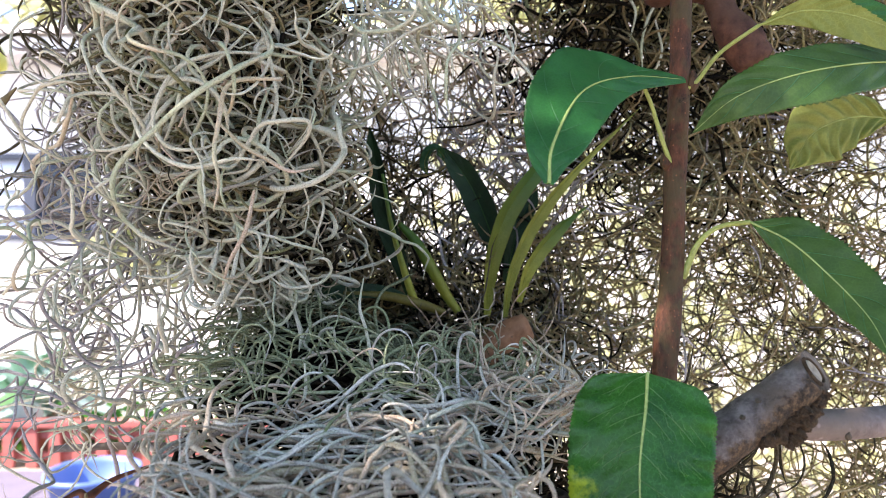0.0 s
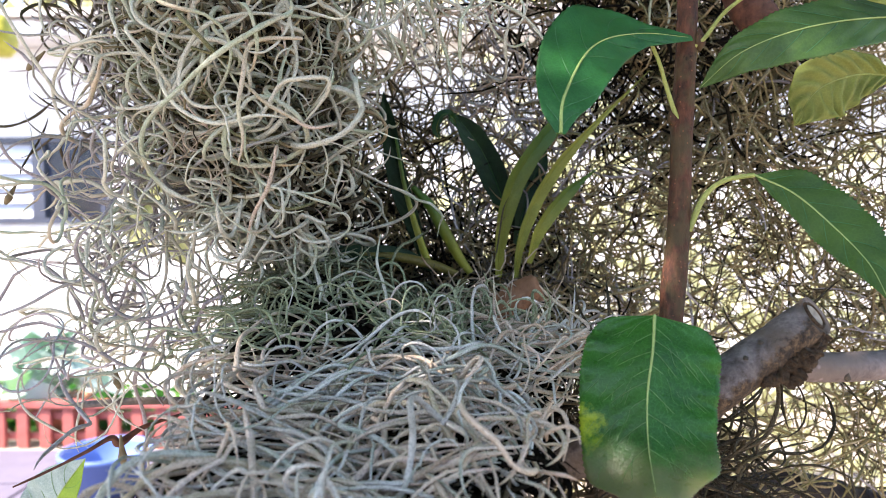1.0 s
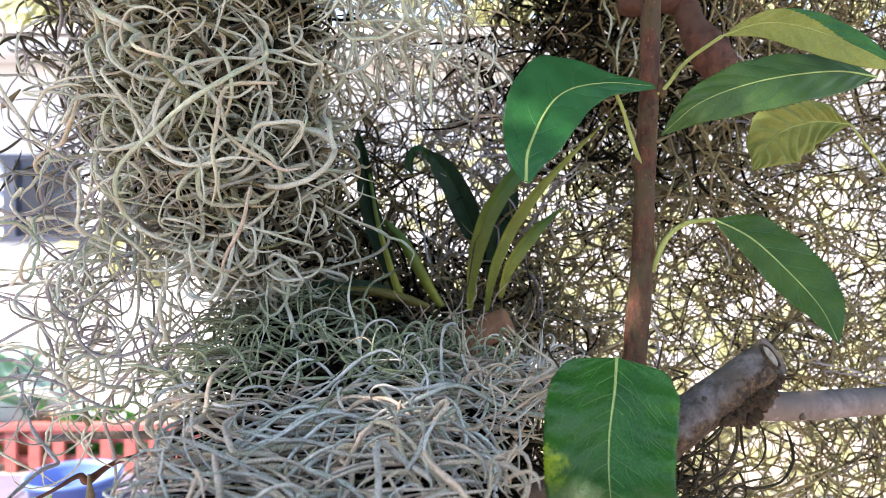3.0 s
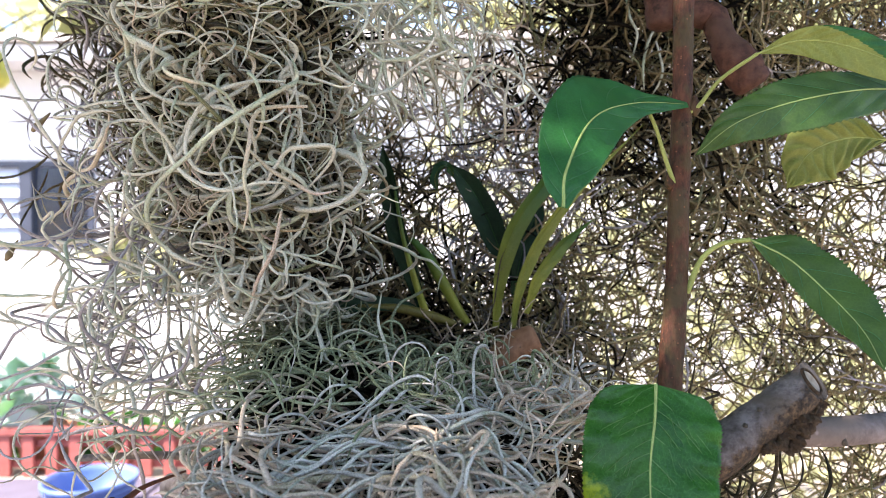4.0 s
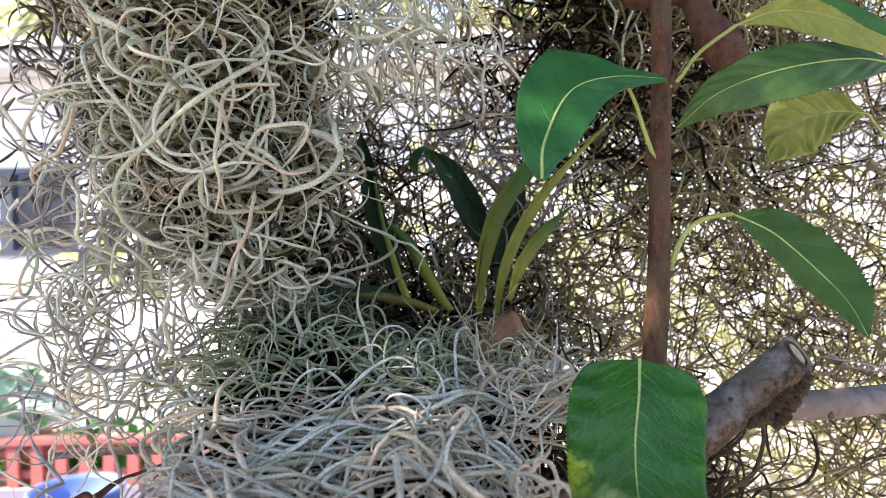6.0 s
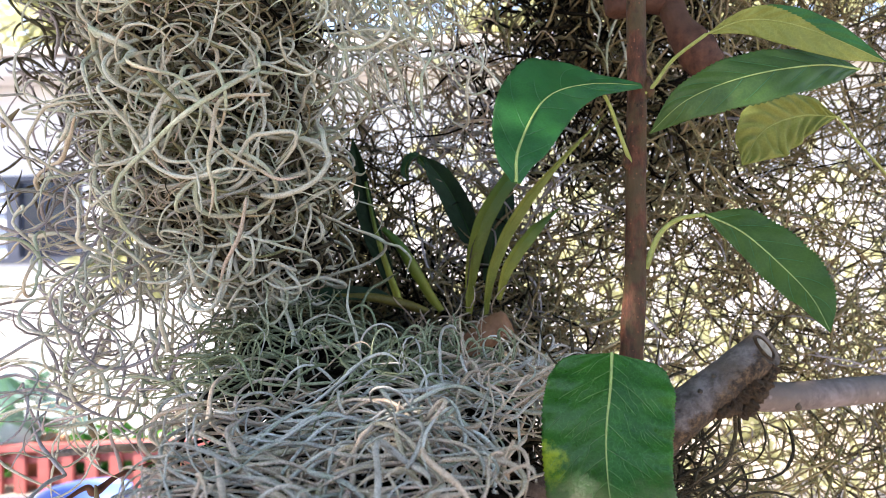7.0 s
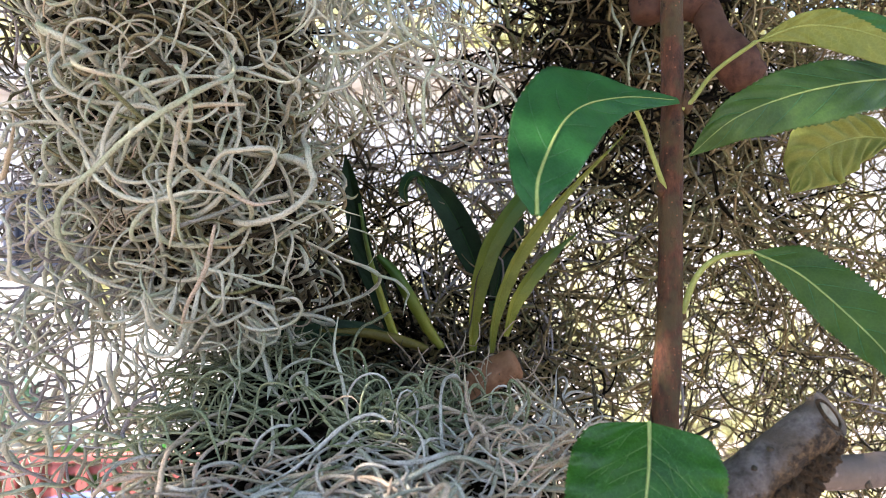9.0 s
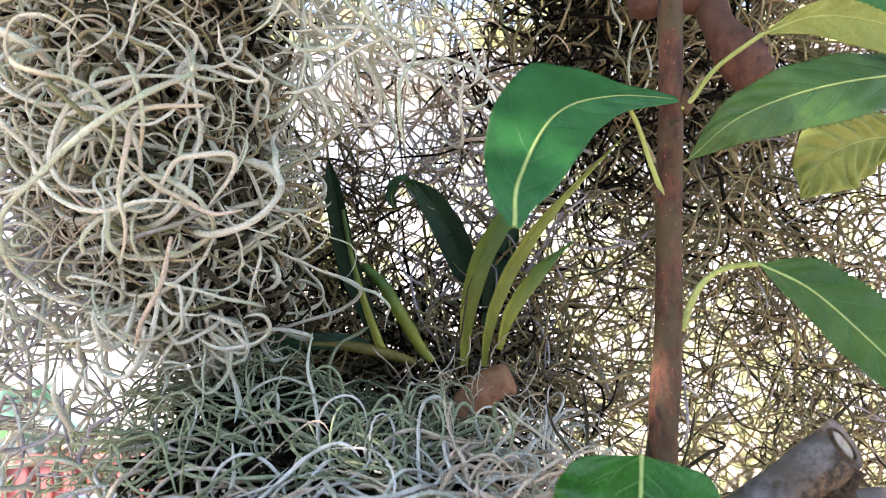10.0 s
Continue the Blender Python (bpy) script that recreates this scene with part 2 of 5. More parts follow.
M_VEIN = leaf_material("leaf_rib", (0.30, 0.40, 0.12), (0.42, 0.52, 0.18), (0.4, 0.6, 0.2), 0.2, 0.5)
M_HINT = leaf_material("leaf_vein_faint", (0.035, 0.14, 0.05), (0.07, 0.21, 0.07), (0.2, 0.5, 0.1), 0.2, 0.35)
M_FINE = leaf_material("leaf_vein", (0.09, 0.22, 0.06), (0.16, 0.31, 0.10), (0.3, 0.6, 0.1), 0.3, 0.4)
M_PETIOLE = leaf_material("petiole", (0.30, 0.34, 0.09), (0.42, 0.45, 0.14), (0.5, 0.6, 0.15), 0.2, 0.4)
M_STRAP = leaf_material("strap_leaf", (0.0078, 0.039, 0.0105), (0.0195, 0.078, 0.0175), (0.0975, 0.293, 0.028), 0.25, 0.3)
M_STRAP_DARK = leaf_material("strap_leaf_dark", (0.005, 0.020, 0.008), (0.011, 0.040, 0.012), (0.08, 0.25, 0.03), 0.06, 0.6)
M_KEEL = leaf_material("strap_leaf_keel", (0.19, 0.21, 0.035), (0.29, 0.30, 0.06), (0.4, 0.55, 0.08), 0.25, 0.35)
M_CANE_DRY = leaf_material("cane_dry", (0.10, 0.08, 0.015), (0.19, 0.15, 0.03), (0.3, 0.3, 0.08), 0.1, 0.45)
M_STRAP_PALE = leaf_material("strap_leaf_pale", (0.24, 0.25, 0.035), (0.36, 0.35, 0.06), (0.4, 0.55, 0.08), 0.25, 0.35)
t_ = M_STRAP_PALE.node_tree
sep = t_.nodes.new("ShaderNodeSeparateXYZ")
t_.links.new(t_.nodes.new("ShaderNodeTexCoord").outputs["Generated"], sep.inputs[0])
b_ = t_.nodes["Principled BSDF"]
t_.links.new(mix(t_, ramp(t_, sep.outputs["Z"], [(0.28, (0, 0, 0)), (0.80, (0.9,) * 3)]), b_.inputs["Base Color"].links[0].from_socket, (0.03, 0.11, 0.02)), b_.inputs["Base Color"])
# the broad leaf is dry and brown at its tip
t_ = M_LEAF_WORN.node_tree
sep = t_.nodes.new("ShaderNodeSeparateXYZ")
t_.links.new(t_.nodes.new("ShaderNodeTexCoord").outputs["Generated"], sep.inputs[0])
rag = t_.nodes.new("ShaderNodeMath")
rag.operation = "MULTIPLY_ADD"
rag.inputs[1].default_value = 0.30
t_.links.new(noise_of(t_, 110, 4.0, 0.7), rag.inputs[0]), t_.links.new(sep.outputs["Z"], rag.inputs[2])
b_ = t_.nodes["Principled BSDF"]
t_.links.new(mix(t_, ramp(t_, rag.outputs[0], [(0.22, (0.8,) * 3), (0.42, (0, 0, 0))]), b_.inputs["Base Color"].links[0].from_socket, (0.20, 0.17, 0.085)), b_.inputs["Base Color"])
M_BUSH = leaf_material("bush_leaf", (0.34, 0.35, 0.17), (0.47, 0.46, 0.25), (0.72, 0.72, 0.42), 0.45, 0.5)
M_LOOSE = leaf_material("loose_leaf_edge", (0.22, 0.36, 0.03), (0.34, 0.48, 0.06), (0.5, 0.7, 0.08), 0.35, 0.5)
M_POT_LEAF = leaf_material("pot_plant_leaf", (0.30, 0.38, 0.37), (0.42, 0.52, 0.50), (0.2, 0.5, 0.15), 0.2, 0.6)


def plain(name, colour, rough, vary=0.12, scale=6.0, relief=0.0):
    m, t, b = material(name)
    n = noise_of(t, scale, 5.0)
    lo, hi = tuple(c * (1 - vary) for c in colour), tuple(min(1, c * (1 + vary)) for c in colour)
    t.links.new(ramp(t, n, [(0.3, lo), (0.7, hi)]), b.inputs["Base Color"])
    b.inputs["Roughness"].default_value = rough
    if relief:
        bump(t, b, noise_of(t, scale * 12, 4.0), 0.5, relief)
    return m


M_WALL = plain("white_plaster", (0.70, 0.69, 0.68), 0.85, 0.05, 3.0, 0.002)
M_BACK_WALL = plain("unseen_wall_plaster", (0.42, 0.39, 0.35), 0.9, 0.2, 2.0, 0.004)
M_FRAME = plain("window_frame_paint", (0.05, 0.06, 0.09), 0.4)
M_LOUVRE = plain("louvre_paint", (0.55, 0.60, 0.70), 0.5, 0.05)
M_FENCE = plain("red_fence_paint", (0.37, 0.105, 0.09), 0.55, 0.2, 15.0)
M_GROUND = plain("dry_ground", (0.34, 0.295, 0.235), 0.9, 0.3, 2.0, 0.01)
M_SLAB = plain("lilac_slab", (0.115, 0.10, 0.135), 0.85, 0.12, 9.0, 0.002)
M_TUB = plain("blue_plastic", (0.10, 0.17, 0.42), 0.4, 0.1)
M_ROOF = plain("roof_sheet", (0.55, 0.50, 0.46), 0.8, 0.2, 8.0)
# the blue that the window reflects is put into the room's colour
M_DARK = plain("dark_room", (0.07, 0.10, 0.22), 0.9, 0.5, 3.0)
M_PEAR = plain("pear_skin", (0.50, 0.48, 0.08), 0.4, 0.2, 60.0)
M_CLAY = plain("clay_pot", (0.40, 0.17, 0.09), 0.8, 0.15, 20.0)
M_POD = plain("dry_pod", (0.16, 0.12, 0.06), 0.8, 0.35, 400.0)


def glass():
    m, t, b = material("window_glass")
    b.inputs["Base Color"].default_value = (0.9, 0.95, 1, 1)
    b.inputs["Roughness"].default_value = 0.03
    b.inputs["Transmission Weight"].default_value = 1.0
    b.inputs["IOR"].default_value = 1.25
    return m


M_GLASS = glass()


# ---- mesh helpers ----
def empty(name, at, label, category, group="", kind=""):
    ob = new(name)
    ob.location = at
    ob.empty_display_size = 0.02
    return tagged(ob, label, category, group, kind)


def hang(ob, parent):
    ob.parent = parent
    if parent is not None:
        top, off = parent, Vector(parent.location)
        while top.parent is not None:
            top = top.parent
            off += Vector(top.location)
        ob.location = Vector(ob.location) - off
    return ob


def mesh_from(name, verts, faces, mats, smooth=True, slots=None):
    """A mesh from arrays; every face has the same number of corners."""
    me = bpy.data.meshes.new(name)
    verts, faces = np.asarray(verts, np.float32), np.asarray(faces, np.int32)
    n, k = faces.shape
    me.vertices.add(len(verts))
    me.vertices.foreach_set("co", verts.ravel())
    me.loops.add(n * k)
    me.loops.foreach_set("vertex_index", faces.ravel())
    me.polygons.add(n)
    me.polygons.foreach_set("loop_start", np.arange(0, n * k, k, dtype=np.int32))
    me.polygons.foreach_set("loop_total", np.full(n, k, np.int32))
    me.polygons.foreach_set("use_smooth", np.full(n, smooth, bool))
    for m in mats if isinstance(mats, (list, tuple)) else [mats]:
        me.materials.append(m)
    if slots is not None:
        me.polygons.foreach_set("material_index", np.asarray(slots, np.int32))
    me.update(calc_edges=True)
    me.validate()
    return me


def part(name, bm, mat, parent=None, label="", smooth=False):
    """One bmesh as one mesh object under a thing or part."""
    me = bpy.data.meshes.new(name)
    bmesh.ops.recalc_face_normals(bm, faces=bm.faces)
    bm.to_mesh(me)
    bm.free()
    for m in mat if isinstance(mat, (list, tuple)) else [mat]:
        me.materials.append(m)
    if smooth:
        me.polygons.foreach_set("use_smooth", np.ones(len(me.polygons), bool))
    return hang(tagged(new(name, me), label), parent)


def box(bm, x0, x1, y0, y1, z0, z1, bevel=0.0):
    r = bmesh.ops.create_cube(bm, size=1.0, matrix=Matrix.Translation(((x0 + x1) / 2, (y0 + y1) / 2, (z0 + z1) / 2)) @ Matrix.Diagonal((x1 - x0, y1 - y0, z1 - z0, 1)))
    if bevel:
        es = list({e for v in r["verts"] for e in v.link_edges})
        bmesh.ops.bevel(bm, geom=es, offset=bevel, segments=2, affect="EDGES")
    return bm


def spline(points, n):
    """n points along a smooth curve through the given ones."""
    p = np.asarray(points, float)
    p = np.vstack([2 * p[0] - p[1], p, 2 * p[-1] - p[-2]])
    seg = len(p) - 3
    out = []
    for s in np.linspace(0, seg, n):
        i = min(int(s), seg - 1)
        u = s - i
        a, b, c, d = p[i:i + 4]
        out.append(0.5 * (2 * b + (c - a) * u + (2 * a - 5 * b + 4 * c - d) * u * u + (3 * b - a - 3 * c + d) * u ** 3))
    return np.array(out)


def unit(v):
    return v / np.maximum(np.linalg.norm(v, axis=-1, keepdims=True), 1e-9)


def tubes(P, R, sides, seed=0):
    """Tubes round the polylines P (n, k, 3) with radii R (n, k): vertices and quads."""
    n, k, _ = P.shape
    T = unit(np.gradient(P, axis=1))
    rng = np.random.default_rng(seed)
    N = unit(np.cross(T[:, 0], unit(rng.normal(size=(n, 3)))))
    ring = np.empty((n, k, sides, 3))
    ang = np.arange(sides) * 2 * math.pi / sides
    for j in range(k):
        N = unit(N - (N * T[:, j]).sum(1, keepdims=True) * T[:, j])
        B = np.cross(T[:, j], N)
        ring[:, j] = P[:, j, None] + R[:, j, None, None] * (np.cos(ang)[None, :, None] * N[:, None] + np.sin(ang)[None, :, None] * B[:, None])
    i, j, s = np.meshgrid(np.arange(n), np.arange(k - 1), np.arange(sides), indexing="ij")
    s2 = (s + 1) % sides
    base = (i * k + j) * sides
    faces = np.stack([base + s, base + s2, base + sides + s2, base + sides + s], -1).reshape(-1, 4)
    return ring.reshape(-1, 3), faces


def rod(name, points, radii, mat, parent, label="", n=24, sides=10, rough=0.0, seed=1, grain=90):
    """A round limb along a smooth curve, a little lumpy, with domed ends."""
    c = spline(points, n)
    r = np.interp(np.linspace(0, 1, n), np.linspace(0, 1, len(radii)), radii)
    t0, t1 = unit(c[0] - c[1]), unit(c[-1] - c[-2])
    c = np.vstack([c[0] + t0 * r[0] * 0.25, c[0] + t0 * r[0] * 0.2, c, c[-1] + t1 * r[-1] * 0.2, c[-1] + t1 * r[-1] * 0.25])
    r = np.concatenate([[r[0] * 0.02, r[0] * 0.7], r, [r[-1] * 0.7, r[-1] * 0.02]])
    v, f = tubes(c[None], r[None], sides, seed)
    if rough:
        mid = np.repeat(c, sides, 0)
        k = np.array([noise.fractal(Vector(p * grain), 1.0, 2.0, 4) for p in v])
        v = mid + (v - mid) * (1 + rough * k)[:, None]
    return hang(tagged(new(name, mesh_from(name, v, f, mat)), label), parent)


# ---- moss ----
def grow(seed, start, way, length, curl, k, pull=None, axis=(1, 1, 1), wander=0.28, kink=0.04):
    """Wandering curves: start and way (n, 3), length (n,), curl (n,) as one over the radius of the curls."""
    rng = np.random.default_rng(seed)
    n = len(start)
    ds = (length / (k - 1))[:, None]
    p, d = start.copy(), unit(way)
    ax = np.asarray(axis, float)
    w = unit(rng.normal(size=(n, 3)) * ax) * curl[:, None]
    P = np.empty((n, k, 3))
    for j in range(k):
        P[:, j] = p
        w = w + rng.normal(size=(n, 3)) * ax * curl[:, None] * wander
        w = w * np.minimum(1, curl[:, None] * 1.3 / np.maximum(np.linalg.norm(w, axis=1, keepdims=True), 1e-6))
        jolt = rng.normal(size=(n, 3)) * ax * np.where(rng.uniform(size=(n, 1)) < kink, 0.6, 0.05)
        d = d + np.cross(w * ds + jolt, d)
        if pull is not None:
            d = d + pull(p) * ds
        d = unit(d)
        p = p + d * ds
    return P


def fork(seed, P, R, count, length, curl, pull=None, axis=(1, 1, 1)):
    """Side shoots that part from the curves P and end in points."""
    rng = np.random.default_rng(seed)
    i, j = rng.integers(0, len(P), count), rng.integers(2, P.shape[1] - 3, count)
    T = unit(P[i, j + 1] - P[i, j])
    way = T + unit(rng.normal(size=(count, 3))) * 0.55
    Q = grow(seed + 1, P[i, j], way, rng.uniform(*length, count), rng.uniform(*curl, count), P.shape[1], pull, axis)
    S = R[i, j, None] * np.clip(0.9 - 0.85 * np.linspace(0, 1, P.shape[1]) ** 4, 0.05, 1)[None]
    return np.concatenate([P, Q]), np.concatenate([R, S])


def thickness(rng, n, usual):
    return usual * np.clip(np.exp(rng.normal(size=n) * 0.28), 0.5, 1.5)


def taper(n, k, thick, rng):
    u = np.linspace(0, 1, k)[None]
    r = thick[:, None] * (0.93 + 0.07 * np.sin(u * 14 + rng.uniform(0, 6, (n, 1)))) * rng.uniform(0.86, 1.12, (n, k))
    return r * np.clip((1 - u) * 5.5, 0.08, 1) ** 0.7 * np.clip(u * 5 + 0.12, 0, 1)


def tangle(thing, P, R, mat, sides=4, own=0, seed=0, label="", near=None):
    """The curves as moss of one thing: the nearest as strands of their own, the rest as one tangle."""
    rank = np.argsort(near if near is not None else np.arange(len(P)))
    for i in rank[:own]:
        c = P[i].mean(0)
        v, f = tubes(P[i:i + 1] - c, R[i:i + 1], 6, seed + int(i))
        ob = new("strand", mesh_from("strand", v, f, mat))
        ob.location = c
        hang(ob, thing)
    rest = rank[own:]
    if len(rest):
        v, f = tubes(P[rest], R[rest], sides, seed)
        hang(tagged(new("strand_tangle", mesh_from("strand_tangle", v, f, mat)), label, kind="stuff"), thing)


def lone_strand(thing, points, r, mat, seed):
    """One long strand along a curve, thinner at its ends."""
    rod("strand", points, [r * 0.6, r * 0.9, r * 0.87, r * 0.78, r * 0.3], mat, thing, "", 44, 8, 0.16, seed, 900)


def moss_hanging():
    """The clump that hangs from above: a fat curly beard, loose at its outer side."""
    thing = empty("hanging_moss", (-0.085, 0.31, 1.49), "curly grey-beige Spanish moss hanging in a thick clump", "moss", "Spanish moss on the tree")
    rng = np.random.default_rng(11)

    def centre(z):
        return np.stack([-0.075 - 0.020 * np.clip((z - 1.485) / 0.06, 0, 1) - 0.06 * np.clip(z - 1.60, 0, 1), 0.316 + 0 * z, z], -1)

    def size(z):
        s = np.clip((z - 1.455) / 0.085, 0.25, 1.0) ** 0.8
        return np.stack([0.042 * s, 0.058 * s, 0.03 + 0 * z], -1)

    def pull(p):
        q = (p - centre(p[:, 2])) / size(p[:, 2])
        q[:, 2] = np.minimum(0, (p[:, 2] - 1.490) / 0.010)
        s = np.linalg.norm(q, axis=1, keepdims=True)
        return -unit(q) * np.clip(s - 0.95, 0, 2) * 115

    def core(p):
        q = (p - centre(p[:, 2])) / (size(p[:, 2]) * 0.74)
        q[:, 2] = np.minimum(0, (p[:, 2] - 1.500) / 0.008)
        s = np.linalg.norm(q, axis=1, keepdims=True)
        return -unit(q) * np.clip(s - 0.95, 0, 2) * 130

    def seeds(n, inner, outer):
        z = rng.uniform(1.488, 1.80, n)
        a = rng.uniform(0, 2 * math.pi, n)
        r = np.sqrt(rng.uniform(inner ** 2, outer ** 2, n))
        s = centre(z) + np.stack([np.cos(a) * r, np.sin(a) * r, 0 * a], -1) * size(z)
        way = rng.normal(size=(n, 3)) * (1, 1, 0.9) + np.stack([-np.sin(a), np.cos(a), 0 * a - 0.35], -1) * 0.9
        return s, way

    n = 740
    s, way = seeds(n, 0.72, 1.08)
    lump = np.array([noise.noise(Vector(p * 38)) for p in s])
    axis = centre(s[:, 2])
    s = axis + (s - axis) * (1.0 + 0.22 * lump)[:, None]
    keep = rng.uniform(size=n) < (0.80 + 1.1 * lump) * np.where((s[:, 2] > 1.575) & (s[:, 2] < 1.70), 0.68, 1.0)
    s, way, n = s[keep], way[keep], int(keep.sum())
    P = grow(12, s, way, rng.uniform(0.07, 0.19, n), np.exp(rng.uniform(math.log(30), math.log(165), n)), 46, pull, (1, 1, 1), 0.24, 0.02)
    R = taper(n, 46, thickness(rng, n, 0.00072) * np.where(rng.uniform(size=n) < 0.2, 1.25, 0.95), rng)
    P, R = fork(17, P, R, 520, (0.015, 0.045), (15, 110))
    near = P[:, :, 1].mean(1) + 0.4 * np.abs(P[:, :, 2].mean(1) - 1.54)
    tangle(thing, P, R, M_MOSS, 5, 120, 13, near=near)
    n = 520
    s, way = seeds(n, 0.70, 1.05)
    P = grow(103, s, way, rng.uniform(0.03, 0.08, n), rng.uniform(20, 130, n), 24, pull, (1, 1, 1), 0.25)
    tangle(thing, P, taper(n, 24, thickness(rng, n, 0.00052), rng), M_MOSS, 4, 0, 104, "thin pale strands of the clump")
    # inner layers get darker colours inwards in place of shade
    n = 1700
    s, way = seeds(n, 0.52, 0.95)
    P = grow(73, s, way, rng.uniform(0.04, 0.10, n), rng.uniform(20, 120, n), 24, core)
    tangle(thing, P, taper(n, 24, thickness(rng, n, 0.0006), rng), M_MID, 4, 0, 74, "olive inner strands, darkened for the clump's shade")
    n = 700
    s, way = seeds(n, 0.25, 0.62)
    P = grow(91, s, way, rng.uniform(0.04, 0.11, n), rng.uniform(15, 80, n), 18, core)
    tangle(thing, P, taper(n, 18, thickness(rng, n, 0.0008), rng), M_DARK_BROWN, 4, 0, 92, "brown inner strands, darkened for the clump's shade")
    # near-black strands that carry the shade at the clump's heart
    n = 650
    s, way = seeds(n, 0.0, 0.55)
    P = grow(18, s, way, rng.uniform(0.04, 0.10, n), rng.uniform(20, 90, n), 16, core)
    tangle(thing, P, taper(n, 16, thickness(rng, n, 0.0008), rng), M_INNER_SHADE, 4, 0, 19, "near-black inner strands standing in for the clump's shade")

    # fine dry squiggles
    n = 700
    s, way = seeds(n, 0.72, 1.02)
    s[:, 2] = 1.492 + (s[:, 2] - 1.488) * 0.5
    P = grow(121, s, way, rng.uniform(0.015, 0.04, n), rng.uniform(50, 220, n), 20, pull, (1, 1, 1), 0.3)
    R = taper(n, 20, thickness(rng, n, 0.00045), rng)
    tangle(thing, P[::2], R[::2], M_TAN, 4, 0, 122, "fine dry tan squiggles of moss")
    tangle(thing, P[1::2], R[1::2], M_MOSS, 4, 0, 123, "fine pale squiggles of moss")
    # loose curls at the outer side
    def reach(p):
        out = np.clip((-0.20 - p[:, 0]) / 0.02, 0, 2)[:, None]
        return out * np.array([[70.0, 0, -10.0]])

    n = 185
    z = np.where(rng.uniform(size=n) < 0.78, rng.uniform(1.425, 1.530, n), rng.uniform(1.530, 1.74, n))
    s = np.stack([rng.uniform(-0.155, -0.100, n) - 0.010 * (z < 1.48), rng.uniform(0.25, 0.36, n), z], -1)
    way = rng.normal(size=(n, 3)) * (0.8, 0.7, 0.8) + (-0.7, 0, -0.1)
    P = grow(14, s, way, rng.uniform(0.05, 0.13, n), rng.uniform(28, 125, n), 34, reach, (1, 1, 1), 0.32)
    R = taper(n, 34, thickness(rng, n, 0.00070), rng)
    P, R = fork(16, P, R, 110, (0.02, 0.045), (15, 90))
    # some curls take the lilac grey in place of backlit shade
    dull = rng.uniform(size=len(P)) < 0.42
    tangle(thing, P[~dull], R[~dull], M_MOSS, 5, 45, 15, near=P[~dull][:, :, 0].mean(1))
    tangle(thing, P[dull], R[dull], M_LILAC, 5, 45, 81, near=P[dull][:, :, 0].mean(1))
    # ends that dangle below the clump
    n = 60
    s = np.stack([rng.uniform(-0.135, -0.055, n), rng.uniform(0.265, 0.34, n), rng.uniform(1.492, 1.515, n)], -1)
    P = grow(107, s, rng.normal(size=(n, 3)) * (0.6, 0.5, 0.3) - (0, 0, 0.8), rng.uniform(0.02, 0.05, n), rng.uniform(20, 110, n), 24, None, (1, 1, 1), 0.25)
    tangle(thing, P, taper(n, 24, thickness(rng, n, 0.0007), rng), M_MOSS, 5, 20, 108)
    # a light tuft between the clump and the veil
    n = 190
    s = np.stack([rng.normal(-0.020, 0.019, n), rng.uniform(0.265, 0.33, n), 1.587 + np.abs(rng.normal(0, 0.06, n))], -1)
    P = grow(79, s, rng.normal(size=(n, 3)), rng.uniform(0.03, 0.07, n), rng.uniform(25, 130, n), 24)
    tangle(thing, P, taper(n, 24, thickness(rng, n, 0.00062), rng), M_MOSS, 5, 20, 80)
    # long strands that lie over the clump
    lone_strand(thing, [(-0.0551, 0.2500, 1.5624), (-0.0676, 0.2450, 1.5612), (-0.0739, 0.2450, 1.5581), (-0.0747, 0.2400, 1.5456), (-0.0764, 0.2400, 1.5354), (-0.0755, 0.2420, 1.5248), (-0.0784, 0.2450, 1.5152)], 0.00095, M_MOSS, 100)
    lone_strand(thing, [(-0.0663, 0.2620, 1.5748), (-0.0778, 0.2520, 1.5722), (-0.0901, 0.2470, 1.5668), (-0.0973, 0.2460, 1.5569), (-0.0999, 0.2460, 1.5459), (-0.0942, 0.2460, 1.5377), (-0.0820, 0.2460, 1.5373), (-0.0748, 0.2500, 1.5424)], 0.0009, M_MOSS, 101)
    lone_strand(thing, [(-0.1155, 0.2620, 1.5597), (-0.1074, 0.2520, 1.5428), (-0.0957, 0.2460, 1.5336), (-0.0841, 0.2440, 1.5305), (-0.0706, 0.2440, 1.5333), (-0.0610, 0.2500, 1.5332)], 0.0009, M_MOSS, 102)
    lone_strand(thing, [(-0.0721, 0.2520, 1.5329), (-0.0628, 0.2460, 1.5444), (-0.0554, 0.2440, 1.5463), (-0.0454, 0.2460, 1.5467), (-0.0470, 0.2500, 1.5409), (-0.0567, 0.2560, 1.5318)], 0.00095, M_MOSS, 103)
    lone_strand(thing, [(-0.0761, 0.2450, 1.5457), (-0.0679, 0.2450, 1.5381), (-0.0603, 0.2470, 1.5337), (-0.0527, 0.2500, 1.5296), (-0.0450, 0.2550, 1.5310)], 0.0009, M_TAN, 104)
    lone_strand(thing, [(-0.0653, 0.2500, 1.5228), (-0.0679, 0.2480, 1.5085), (-0.0736, 0.2480, 1.4975), (-0.0769, 0.2500, 1.4889)], 0.0009, M_TAN, 105)
    lone_strand(thing, [(-0.1829, 0.2620, 1.4399), (-0.1708, 0.2620, 1.4460), (-0.1576, 0.2630, 1.4489), (-0.1462, 0.2640, 1.4456), (-0.1375, 0.2680, 1.4388), (-0.1300, 0.2750, 1.4311), (-0.1241, 0.2830, 1.4164)], 0.0008, M_LILAC, 106)
